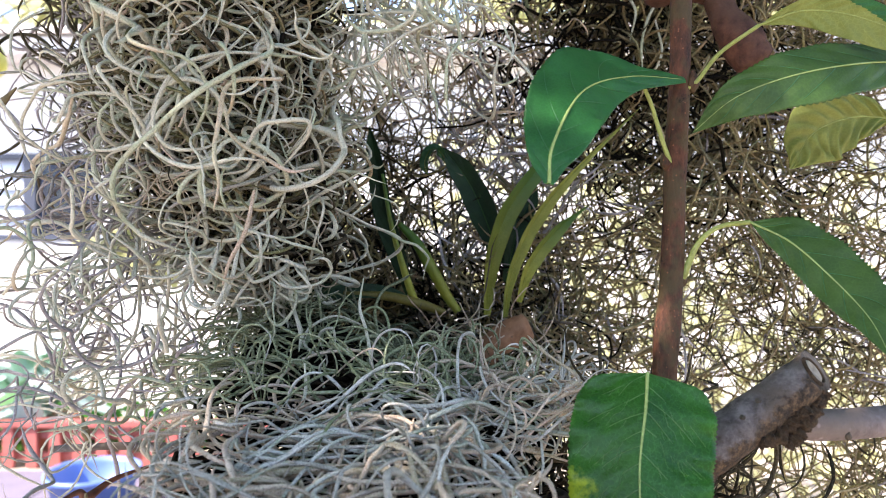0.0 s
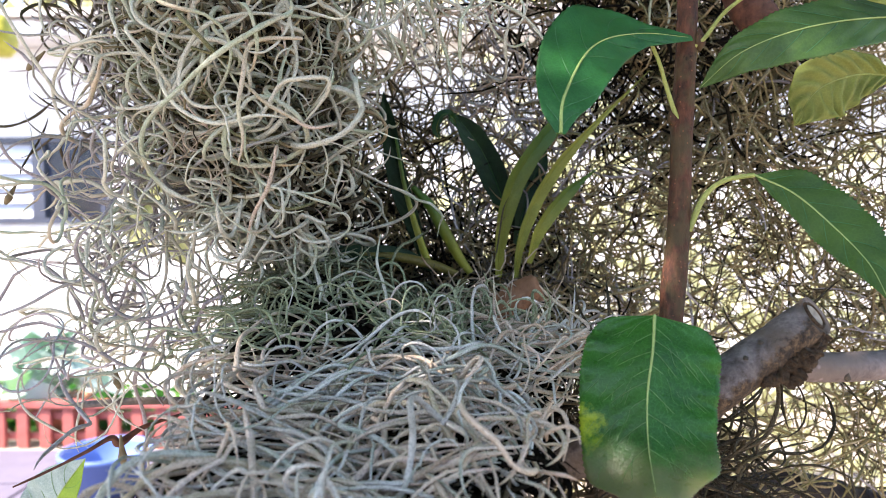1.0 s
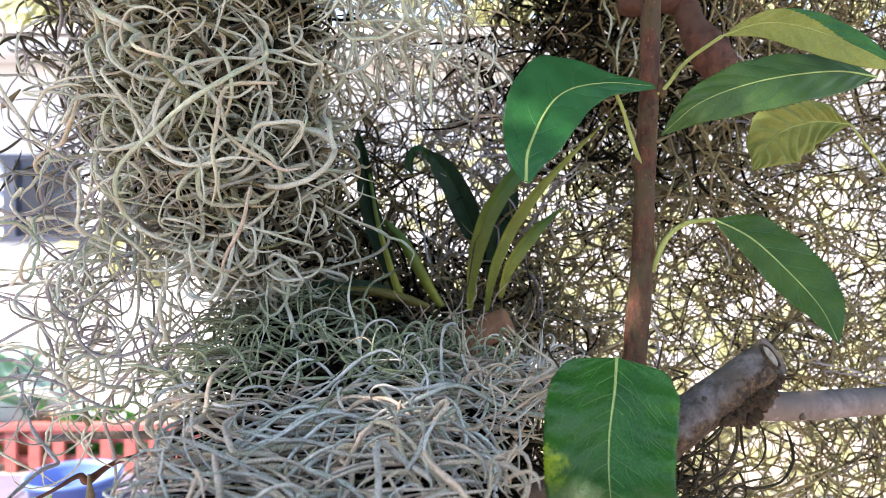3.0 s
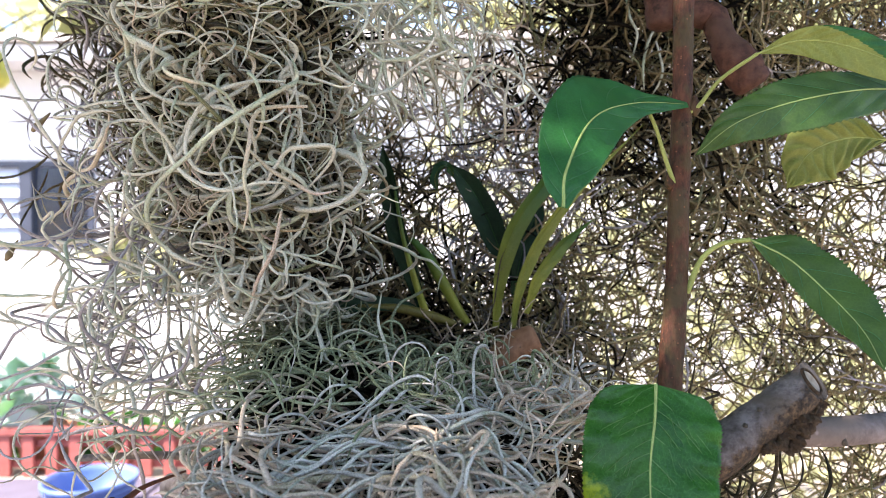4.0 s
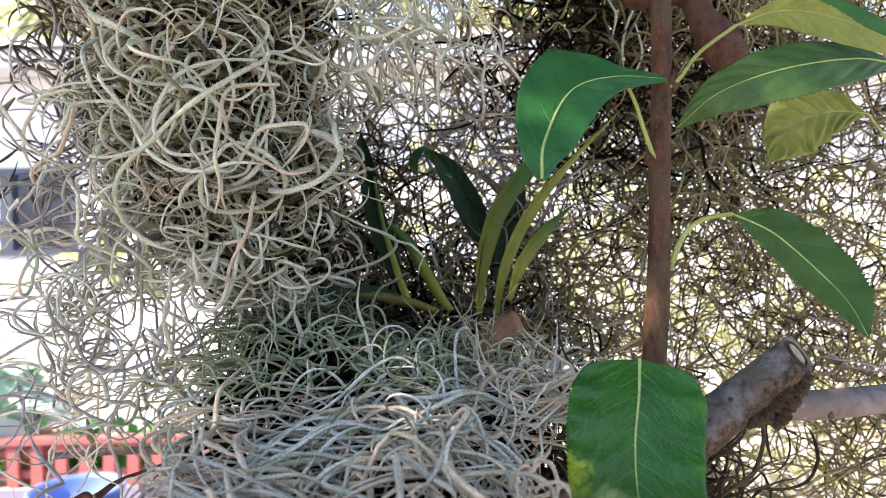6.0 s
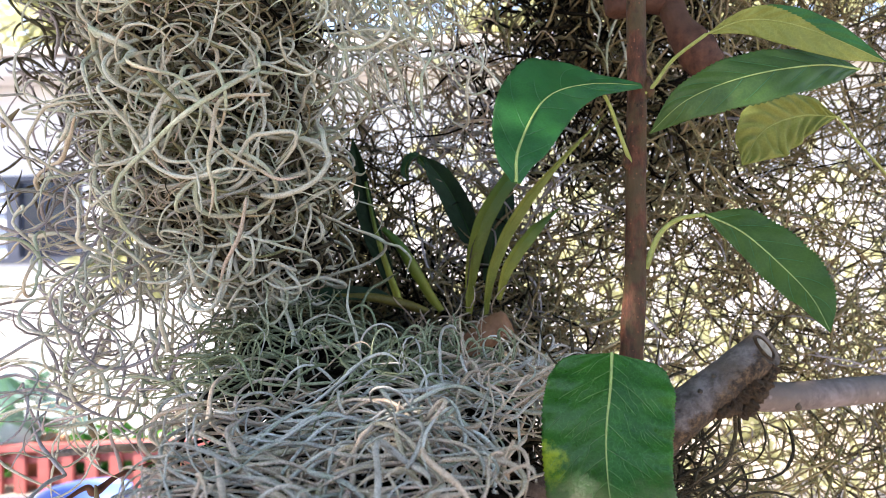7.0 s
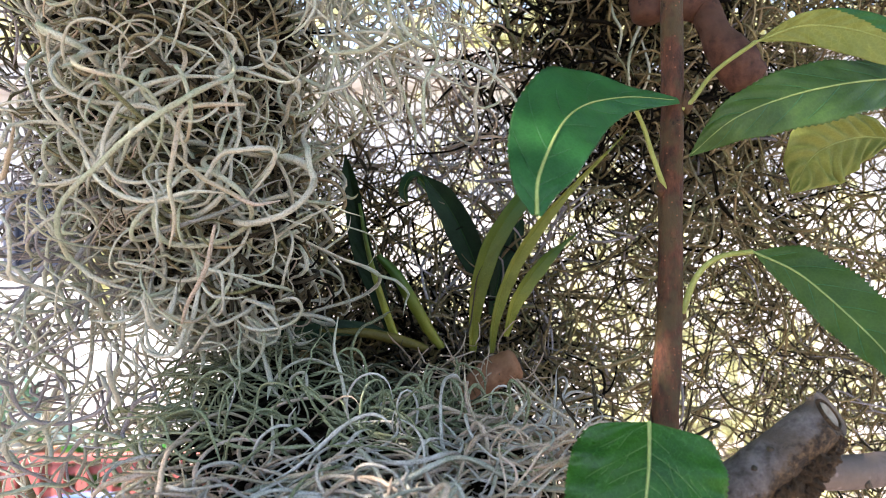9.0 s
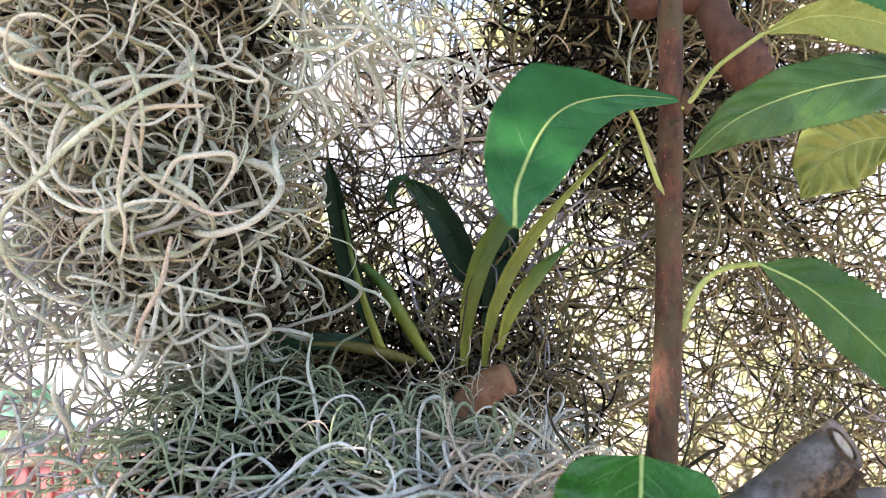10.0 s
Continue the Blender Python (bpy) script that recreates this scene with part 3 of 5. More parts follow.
    lone_strand(thing, [(-0.0757, 0.2680, 1.5100), (-0.0767, 0.2640, 1.4957), (-0.0795, 0.2620, 1.4849), (-0.0858, 0.2620, 1.4789), (-0.0923, 0.2630, 1.4822), (-0.0950, 0.2660, 1.4914)], 0.0010, M_MOSS, 107)
    lone_strand(thing, [(-0.0788, 0.2620, 1.4950), (-0.0796, 0.2600, 1.4863), (-0.0843, 0.2600, 1.4794), (-0.0922, 0.2620, 1.4804), (-0.0992, 0.2700, 1.4860)], 0.0009, M_MOSS, 108)
    lone_strand(thing, [(-0.1759, 0.2500, 1.4581), (-0.1621, 0.2520, 1.4635), (-0.1515, 0.2550, 1.4698), (-0.1401, 0.2600, 1.4742), (-0.1254, 0.2620, 1.4831), (-0.1142, 0.2660, 1.4919)], 0.00075, M_LILAC, 109)
    # a lock farther back, its shade put into darker strands
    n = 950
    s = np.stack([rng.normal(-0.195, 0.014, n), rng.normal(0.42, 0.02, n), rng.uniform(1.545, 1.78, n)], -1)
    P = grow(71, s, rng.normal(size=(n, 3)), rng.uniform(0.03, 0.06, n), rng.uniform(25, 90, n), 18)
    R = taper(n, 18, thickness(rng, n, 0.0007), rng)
    tangle(thing, P[::2], R[::2], M_LILAC, 4, 0, 72, "grey lock of moss, shade put into its colour")
    tangle(thing, P[1::2], R[1::2], M_DARK_BROWN, 4, 0, 82, "dark strands of the lock, shade put into their colour")
    return thing


def bed_height(x, y):
    front = 1.437 + (np.minimum(y, 0.27) - 0.20) * 0.21 - np.clip(y - 0.29, 0, 1) * 0.12
    hump = 0.030 * np.exp(-((x + 0.072) / 0.034) ** 2 - ((y - 0.335) / 0.045) ** 2)
    side = np.clip(-x - 0.108, 0, 1) * 0.9
    right = np.clip(x - (0.034 + 0.25 * np.clip(y - 0.19, 0, 0.4)), 0, 1) * 0.5
    hollow = 0.018 * np.exp(-((x - 0.050) / 0.035) ** 2 - ((y - 0.35) / 0.07) ** 2)
    return front + hump - side - right - hollow + 0.004 * np.sin(x * 95 + y * 40)


def moss_bed():
    """The thick mat that lies on the limb below the strap-leaved plant."""
    thing = empty("moss_mat", (-0.02, 0.28, 1.38), "silvery grey Spanish moss matted thickly on the limb", "moss", "Spanish moss on the tree")
    rng = np.random.default_rng(21)

    def pull(p, sink=0.0):
        top = bed_height(p[:, 0], p[:, 1]) - sink
        over = np.clip((p[:, 2] - top - 0.001) / 0.006, 0, 2.5) - np.clip((top - 0.035 - p[:, 2]) / 0.01, 0, 2)
        side = -np.clip((-0.072 - 0.11 * np.clip(p[:, 1] - 0.17, 0, 0.2) - p[:, 0]) / 0.006, 0, 2.5)
        return np.stack([-side * 60, 0 * side, -over * 62], -1)

    def clear(p):
        return ~((p[..., 0] > 0.039) & (p[..., 1] < 0.226)).any(1) & (p[..., 0].max(1) < 0.085)

    def seeds(n, low, high):
        y = rng.uniform(0.125, 0.43, n)
        right = 0.024 + 1.0 * np.clip(y - 0.226, 0, 0.05)
        left = -0.068 - 0.11 * np.clip(y - 0.17, 0, 0.2) + rng.normal(size=n) * 0.006
        x = left + rng.uniform(0, 1, n) * (right - left)
        deep = rng.uniform(low, high, n)
        return np.stack([x, y, bed_height(x, y) - deep], -1), deep

    n = 470
    s, deep = seeds(n, -0.002, 0.006)
    steep = (rng.uniform(size=n) < 0.4)[:, None]
    way = rng.normal(size=(n, 3)) * np.where(steep, (1.0, 1.0, 0.35), (1.0, 1.1, 0.12))
    curl = np.where(rng.uniform(size=n) < 0.4, rng.uniform(6, 35, n), rng.uniform(35, 140, n))
    ahead = s[:, 1] < 0.24 + 0.02 * np.sin(s[:, 0] * 50)
    curl = np.where(ahead & (rng.uniform(size=n) < 0.62), 4 + curl * 0.25, curl)
    way = way * np.where(ahead[:, None], (1.3, 0.7, 0.3), (1, 1, 1))
    long = np.where(steep[:, 0], rng.uniform(0.022, 0.05, n), rng.uniform(0.04, 0.095, n))
    P = grow(22, s, way, long, curl, 30, lambda p: pull(p, -0.003), (0.5, 0.5, 1), 0.3, 0.03)
    R = taper(n, 30, thickness(rng, n, 0.00056) * np.where(rng.uniform(size=n) < 0.25, 1.3, 0.95), rng)
    P, R = fork(24, P, R, 300, (0.012, 0.03), (15, 110), None, (0.8, 0.8, 1))
    ok = clear(P)
    near = np.concatenate([deep * 6, np.full(300, 0.05)]) + P[:, :, 1].mean(1)
    P, R, near = P[ok], R[ok], near[ok]
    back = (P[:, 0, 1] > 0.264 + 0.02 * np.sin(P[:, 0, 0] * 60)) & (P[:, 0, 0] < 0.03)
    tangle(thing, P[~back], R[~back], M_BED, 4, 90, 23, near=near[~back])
    # the farthest strands are coloured darker for the shade below the orchid
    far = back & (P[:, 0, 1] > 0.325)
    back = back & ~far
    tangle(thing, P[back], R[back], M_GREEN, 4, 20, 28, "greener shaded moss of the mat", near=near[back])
    tangle(thing, P[far], R[far], M_GREEN_SHADE, 4, 0, 30, "green moss darkened for the shade under the strap-leaved plant")
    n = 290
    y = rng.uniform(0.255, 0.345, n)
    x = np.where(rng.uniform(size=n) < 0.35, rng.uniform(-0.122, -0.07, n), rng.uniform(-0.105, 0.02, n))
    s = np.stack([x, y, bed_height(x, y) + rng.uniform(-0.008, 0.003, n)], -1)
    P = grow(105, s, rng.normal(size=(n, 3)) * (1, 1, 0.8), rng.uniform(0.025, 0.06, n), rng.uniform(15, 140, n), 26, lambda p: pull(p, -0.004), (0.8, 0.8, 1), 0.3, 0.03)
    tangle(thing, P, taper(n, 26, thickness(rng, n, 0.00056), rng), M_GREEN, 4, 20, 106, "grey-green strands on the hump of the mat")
    # pale strands over the side towards the shoot
    n = 70
    y = rng.uniform(0.20, 0.265, n)
    x = rng.uniform(-0.03, 0.03, n) + 0.5 * np.clip(y - 0.23, 0, 1)
    s = np.stack([x, y, bed_height(x, y) + rng.uniform(-0.001, 0.004, n)], -1)
    P = grow(85, s, rng.normal(size=(n, 3)) * (1, 1, 0.15), rng.uniform(0.03, 0.07, n), rng.uniform(10, 100, n), 24, lambda p: pull(p) * 0.6, (0.5, 0.5, 1), 0.35, 0.04)
    P = P[clear(P)]
    n = len(P)
    tangle(thing, P, taper(n, 24, thickness(rng, n, 0.00058), rng), M_BED, 5, 25, 86)
    # the side of the mat behind the broad leaf
    n = 115
    front = rng.uniform(size=n) < 0.45
    y = np.where(front, rng.uniform(0.170, 0.235, n), rng.uniform(0.226, 0.31, n))
    x = np.where(front, rng.uniform(0.0, 0.037, n), rng.uniform(0.012, 0.052, n))
    s = np.stack([x, y, bed_height(x, y) + rng.uniform(-0.005, 0.003, n)], -1)
    P = grow(111, s, rng.normal(size=(n, 3)) * (1, 1, 0.45), rng.uniform(0.022, 0.055, n), rng.uniform(12, 120, n), 22, lambda p: pull(p) * 0.6, (0.5, 0.6, 1), 0.35, 0.04)
    P = P[clear(P)]
    n = len(P)
    tangle(thing, P, taper(n, 22, thickness(rng, n, 0.00062), rng), M_TAN, 5, 20, 112)
    # long dry strands laid across the front
    n = 235
    y = rng.uniform(0.13, 0.245, n)
    x = rng.uniform(-0.075, 0.018, n)
    s = np.stack([x, y, bed_height(x, y) + rng.uniform(-0.002, 0.005, n)], -1)
    P = grow(25, s, rng.normal(size=(n, 3)) * (1.2, 0.8, 0.10), rng.uniform(0.05, 0.11, n), rng.uniform(4, 55, n), 30, pull, (0.2, 0.2, 1), 0.4, 0.04)
    P = P[clear(P)]
    n = len(P)
    tangle(thing, P, taper(n, 30, thickness(rng, n, 0.00072), rng), M_TAN, 5, 40, 29)
    # dark brown layer that puts shade just under the mat's surface
    n = 90
    s, deep = seeds(n, 0.008, 0.018)
    P = grow(77, s, rng.normal(size=(n, 3)) * (1, 1, 0.1), rng.uniform(0.05, 0.1, n), rng.uniform(10, 60, n), 18, lambda p: pull(p, 0.011), (0.4, 0.4, 1))
    P = P[clear(P)]
    n = len(P)
    tangle(thing, P, taper(n, 18, thickness(rng, n, 0.0007), rng), M_DARK_BROWN, 4, 0, 78, "brown strands darkened for shade under the mat's surface")
    # near-black layer that stands in for shade between the mat's strands
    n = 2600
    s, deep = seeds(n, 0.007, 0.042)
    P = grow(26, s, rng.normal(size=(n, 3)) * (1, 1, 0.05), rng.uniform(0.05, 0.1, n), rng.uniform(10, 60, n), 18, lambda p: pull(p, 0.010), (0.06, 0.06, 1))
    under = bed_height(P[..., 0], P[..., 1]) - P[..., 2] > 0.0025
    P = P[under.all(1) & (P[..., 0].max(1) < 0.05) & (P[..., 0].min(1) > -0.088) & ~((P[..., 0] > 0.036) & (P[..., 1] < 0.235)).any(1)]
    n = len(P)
    tangle(thing, P, taper(n, 18, thickness(rng, n, 0.0009), rng), M_INNER_SHADE, 4, 0, 27, "near-black inner strands standing in for the mat's shade")
    # the same near-black shade colour under the hump
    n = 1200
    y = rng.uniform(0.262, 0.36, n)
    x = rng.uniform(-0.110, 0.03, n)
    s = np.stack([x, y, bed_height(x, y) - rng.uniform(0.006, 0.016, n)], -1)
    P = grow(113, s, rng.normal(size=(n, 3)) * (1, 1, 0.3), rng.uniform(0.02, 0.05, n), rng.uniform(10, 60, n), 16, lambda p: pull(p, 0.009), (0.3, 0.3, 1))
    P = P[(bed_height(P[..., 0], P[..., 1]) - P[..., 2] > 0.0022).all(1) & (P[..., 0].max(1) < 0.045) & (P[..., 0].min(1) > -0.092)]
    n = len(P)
    tangle(thing, P, taper(n, 16, thickness(rng, n, 0.0008), rng), M_INNER_SHADE, 4, 0, 114, "near-black strands standing in for shade under the hump")
    # single strands that stand out of the mat
    lone_strand(thing, [(-0.0550, 0.2520, 1.4338), (-0.0500, 0.2500, 1.4423), (-0.0471, 0.2495, 1.4505), (-0.0473, 0.2495, 1.4607)], 0.0008, M_MOSS, 200)
    lone_strand(thing, [(-0.0341, 0.3000, 1.4688), (-0.0441, 0.2950, 1.4729), (-0.0541, 0.2920, 1.4682), (-0.0560, 0.2900, 1.4617), (-0.0495, 0.2880, 1.4574), (-0.0437, 0.2890, 1.4615), (-0.0447, 0.2920, 1.4680), (-0.0512, 0.2960, 1.4642), (-0.0468, 0.2920, 1.4535), (-0.0543, 0.2900, 1.4472)], 0.0007, M_MOSS, 201)
    lone_strand(thing, [(-0.0275, 0.2700, 1.4434), (-0.0270, 0.2780, 1.4565), (-0.0296, 0.2850, 1.4676), (-0.0332, 0.2920, 1.4772), (-0.0319, 0.2950, 1.4890)], 0.0008, M_MOSS, 202)
    lone_strand(thing, [(-0.0832, 0.2050, 1.4298), (-0.0681, 0.2030, 1.4334), (-0.0537, 0.2020, 1.4363), (-0.0412, 0.2040, 1.4370), (-0.0290, 0.2100, 1.4364), (-0.0234, 0.2150, 1.4328)], 0.0013, M_TAN, 203)
    lone_strand(thing, [(-0.0543, 0.1950, 1.4333), (-0.0427, 0.1940, 1.4341), (-0.0303, 0.1940, 1.4325), (-0.0169, 0.1960, 1.4336), (-0.0045, 0.2000, 1.4343)], 0.0012, M_TAN, 204)
    lone_strand(thing, [(-0.0382, 0.2000, 1.4354), (-0.0343, 0.1940, 1.4291), (-0.0379, 0.1860, 1.4228), (-0.0448, 0.1780, 1.4182), (-0.0506, 0.1720, 1.4164)], 0.0010, M_TAN, 205)
    lone_strand(thing, [(-0.0353, 0.1900, 1.4280), (-0.0292, 0.1860, 1.4239), (-0.0260, 0.1820, 1.4178), (-0.0250, 0.1780, 1.4140)], 0.0009, M_TAN, 206)
    lone_strand(thing, [(0.0175, 0.2680, 1.4365), (0.0277, 0.2740, 1.4455), (0.0337, 0.2780, 1.4511), (0.0444, 0.2813, 1.4634)], 0.0009, M_MOSS, 207)
    lone_strand(thing, [(0.0109, 0.2550, 1.4397), (0.0233, 0.2677, 1.4372), (0.0308, 0.2600, 1.4321), (0.0362, 0.2500, 1.4265), (0.0362, 0.2400, 1.4179)], 0.0009, M_MOSS, 208)
    lone_strand(thing, [(0.0037, 0.2620, 1.4399), (-0.0022, 0.2550, 1.4341), (0.0107, 0.2500, 1.4364), (0.0204, 0.2480, 1.4327), (0.0223, 0.2460, 1.4289)], 0.0009, M_BED, 209)
    lone_strand(thing, [(0.0449, 0.2250, 1.4212), (0.0361, 0.2220, 1.4194), (0.0277, 0.2150, 1.4153), (0.0193, 0.2050, 1.4115)], 0.0008, M_BED, 210)
    return thing


def moss_curtain():
    """The thin brown veil behind, with the light showing through it."""
    thing = empty("moss_curtain", (0.12, 0.45, 1.36), "brown-grey Spanish moss hanging as a thin tangled veil", "moss", "Spanish moss on the tree")
    rng = np.random.default_rng(31)
    n = 10500
    x, y, z = rng.uniform(-0.10, 0.42, n), rng.uniform(0.41, 0.50, n), rng.uniform(1.31, 1.80, n)
    thick = np.array([noise.noise(Vector((a * 14, 3.3, c * 9))) for a, c in zip(x, z)])
    gap = np.exp(-((x + 0.010) / 0.055) ** 2 - ((z - 1.595) / 0.07) ** 2)
    keep = rng.uniform(0, 1, n) < 0.335 + 0.50 * thick + 0.19 * (x > 0.15) - 0.05 * (x > 0.25) - 0.14 * (z < 1.42) + 0.22 * np.exp(-((x - 0.165) / 0.045) ** 2 - ((z - 1.47) / 0.05) ** 2) + 0.10 * np.exp(-((x - 0.12) / 0.04) ** 2 - ((z - 1.575) / 0.045) ** 2) - gap * 0.35 + 0.24 * np.exp(-((x - 0.08) / 0.05) ** 2 - ((z - 1.535) / 0.04) ** 2)
    s = np.stack([x, y, z], -1)[keep]
    n = len(s)

    def pull(p):
        return np.stack([0 * p[:, 0], -np.clip((p[:, 1] - 0.49) / 0.01, 0, 2) * 60 + np.clip((0.405 - p[:, 1]) / 0.008, 0, 2) * 90, 0 * p[:, 0]], -1)

    P = grow(32, s, rng.normal(size=(n, 3)) * (1, 0.5, 1), rng.uniform(0.04, 0.12, n), np.exp(rng.uniform(math.log(12), math.log(130), n)), 24, pull, (1, 1, 1), 0.22, 0.02)
    R = taper(n, 24, thickness(rng, n, 0.00058), rng)
    P, R = fork(34, P, R, int(n * 0.5), (0.02, 0.05), (5, 60))
    hue = rng.uniform(size=len(P))
    for k, (low, high, mat, own, label) in enumerate(((0, 0.50, M_BACK, 40, ""), (0.50, 0.68, M_DARK_BROWN, 0, "dark brown strands of the veil"), (0.68, 0.75, M_LILAC, 20, "grey strands of the veil"), (0.75, 1.01, M_MID, 0, "olive strands of the veil"))):
        pick = (hue >= low) & (hue < high)
        tangle(thing, P[pick], R[pick], mat, 4, own, 33 + 200 * k, label, near=P[pick][:, :, 1].mean(1))
    # a lock at the top, its sunlight put into the paler tan
    k = 240
    s = np.stack([rng.normal(0.010, 0.028, k), rng.normal(0.425, 0.012, k), rng.uniform(1.555, 1.74, k)], -1)
    T = grow(97, s, rng.normal(size=(k, 3)) * (0.4, 0.4, 1), rng.uniform(0.04, 0.09, k), rng.uniform(15, 110, k), 20, pull)
    tangle(thing, T, taper(k, 20, thickness(rng, k, 0.00058), rng), M_TAN, 4, 0, 98, "tan lock of the veil, sunlight put into its colour")
    # the pocket between the clump and the strap-leaved plant, shade put into brown strands
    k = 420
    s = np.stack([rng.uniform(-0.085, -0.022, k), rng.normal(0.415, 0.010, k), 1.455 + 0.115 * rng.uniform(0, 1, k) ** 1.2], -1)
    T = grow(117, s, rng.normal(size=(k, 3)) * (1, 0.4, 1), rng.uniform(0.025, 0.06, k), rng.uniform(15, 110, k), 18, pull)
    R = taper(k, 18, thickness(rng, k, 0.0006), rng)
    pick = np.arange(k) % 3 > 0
    tangle(thing, T[pick], R[pick], M_DARK_BROWN, 4, 0, 118, "brown strands darkened for the pocket's shade")
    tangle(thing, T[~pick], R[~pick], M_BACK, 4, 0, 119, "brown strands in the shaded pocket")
    # the dense dark column above the plant and the one beside the shoot
    n = 2200
    which = rng.uniform(size=n) < 0.62
    mid = rng.uniform(size=n) < 0.55
    x = np.where(which, rng.normal(0.105, 0.030, n), np.where(mid, rng.normal(0.140, 0.022, n), rng.normal(0.185, 0.022, n)))
    z = np.where(which, 1.80 - 0.23 * rng.uniform(0, 1, n) ** 1.4, rng.uniform(1.51, 1.80, n))
    s = np.stack([x, rng.normal(0.43, 0.018, n), z], -1)
    P = grow(36, s, rng.normal(size=(n, 3)) * (0.8, 0.6, 1), rng.uniform(0.04, 0.10, n), rng.uniform(8, 70, n), 16, pull)
    R = taper(n, 16, thickness(rng, n, 0.00075), rng)
    k = 170
    grey = np.stack([rng.normal(0.038, 0.020, k), rng.normal(0.43, 0.014, k), rng.uniform(1.465, 1.60, k)], -1)
    G = grow(83, grey, rng.normal(size=(k, 3)) * (0.8, 0.6, 1), rng.uniform(0.03, 0.08, k), rng.uniform(15, 80, k), 16, pull)
    tangle(thing, G, taper(k, 16, thickness(rng, k, 0.0007), rng), M_LILAC, 4, 0, 84, "grey lock of the veil, shade put into its colour")
    m = 1050
    low = np.stack([rng.uniform(-0.10, 0.085, m), rng.normal(0.43, 0.014, m), 1.425 + np.abs(rng.normal(0, 0.040, m))], -1)
    Q = grow(39, low, rng.normal(size=(m, 3)) * (1, 0.5, 0.8), rng.uniform(0.04, 0.09, m), rng.uniform(10, 70, m), 16, pull)
    P, R, n = np.concatenate([P, Q]), np.concatenate([R, taper(m, 16, thickness(rng, m, 0.0007), rng)]), n + m
    # share of each lock drawn near-black for the shade there
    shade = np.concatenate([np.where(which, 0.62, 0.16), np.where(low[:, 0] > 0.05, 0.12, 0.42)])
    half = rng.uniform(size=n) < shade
    tangle(thing, P[half], R[half], M_INNER_SHADE, 4, 0, 37, "near-black strands standing in for shade in the veil")
    tangle(thing, P[~half][::2], R[~half][::2], M_BACK, 4, 0, 38, "dense brown lock of the veil")
    tangle(thing, P[~half][1::2], R[~half][1::2], M_MID, 4, 0, 95, "dense olive lock of the veil")
    lone_strand(thing, [(0.1020, 0.400, 1.655), (0.1040, 0.398, 1.642), (0.1075, 0.396, 1.632), (0.1050, 0.398, 1.617)], 0.0009, M_MOSS, 301)
    lone_strand(thing, [(0.1240, 0.402, 1.645), (0.1150, 0.398, 1.629), (0.1110, 0.396, 1.614), (0.1120, 0.398, 1.600)], 0.0009, M_MOSS, 302)
    lone_strand(thing, [(0.1200, 0.401, 1.629), (0.1225, 0.397, 1.612), (0.1200, 0.396, 1.603), (0.1167, 0.399, 1.597)], 0.0008, M_MOSS, 303)
    n = 420
    s = np.stack([rng.normal(0.082, 0.020, n), rng.uniform(0.25, 0.34, n), rng.normal(1.390, 0.012, n)], -1)
    P = grow(75, s, rng.normal(size=(n, 3)), rng.uniform(0.03, 0.08, n), rng.uniform(10, 70, n), 18)
    R = taper(n, 18, thickness(rng, n, 0.0007), rng)
    tangle(thing, P[::2], R[::2], M_DARK_BROWN, 4, 0, 76, "brown moss sagging below the limb")
    tangle(thing, P[1::2], R[1::2], M_DARK_BROWN, 4, 0, 115, "dark brown moss sagging below the limb")
    n = 110
    s = np.stack([rng.uniform(0.08, 0.26, n), rng.uniform(0.36, 0.44, n), rng.normal(1.345, 0.012, n)], -1)
    P = grow(99, s, rng.normal(size=(n, 3)), rng.uniform(0.03, 0.08, n), rng.uniform(10, 70, n), 18)
    tangle(thing, P, taper(n, 18, thickness(rng, n, 0.0007), rng), M_BACK, 4, 0, 101, "brown moss on the lower limb")
    return thing


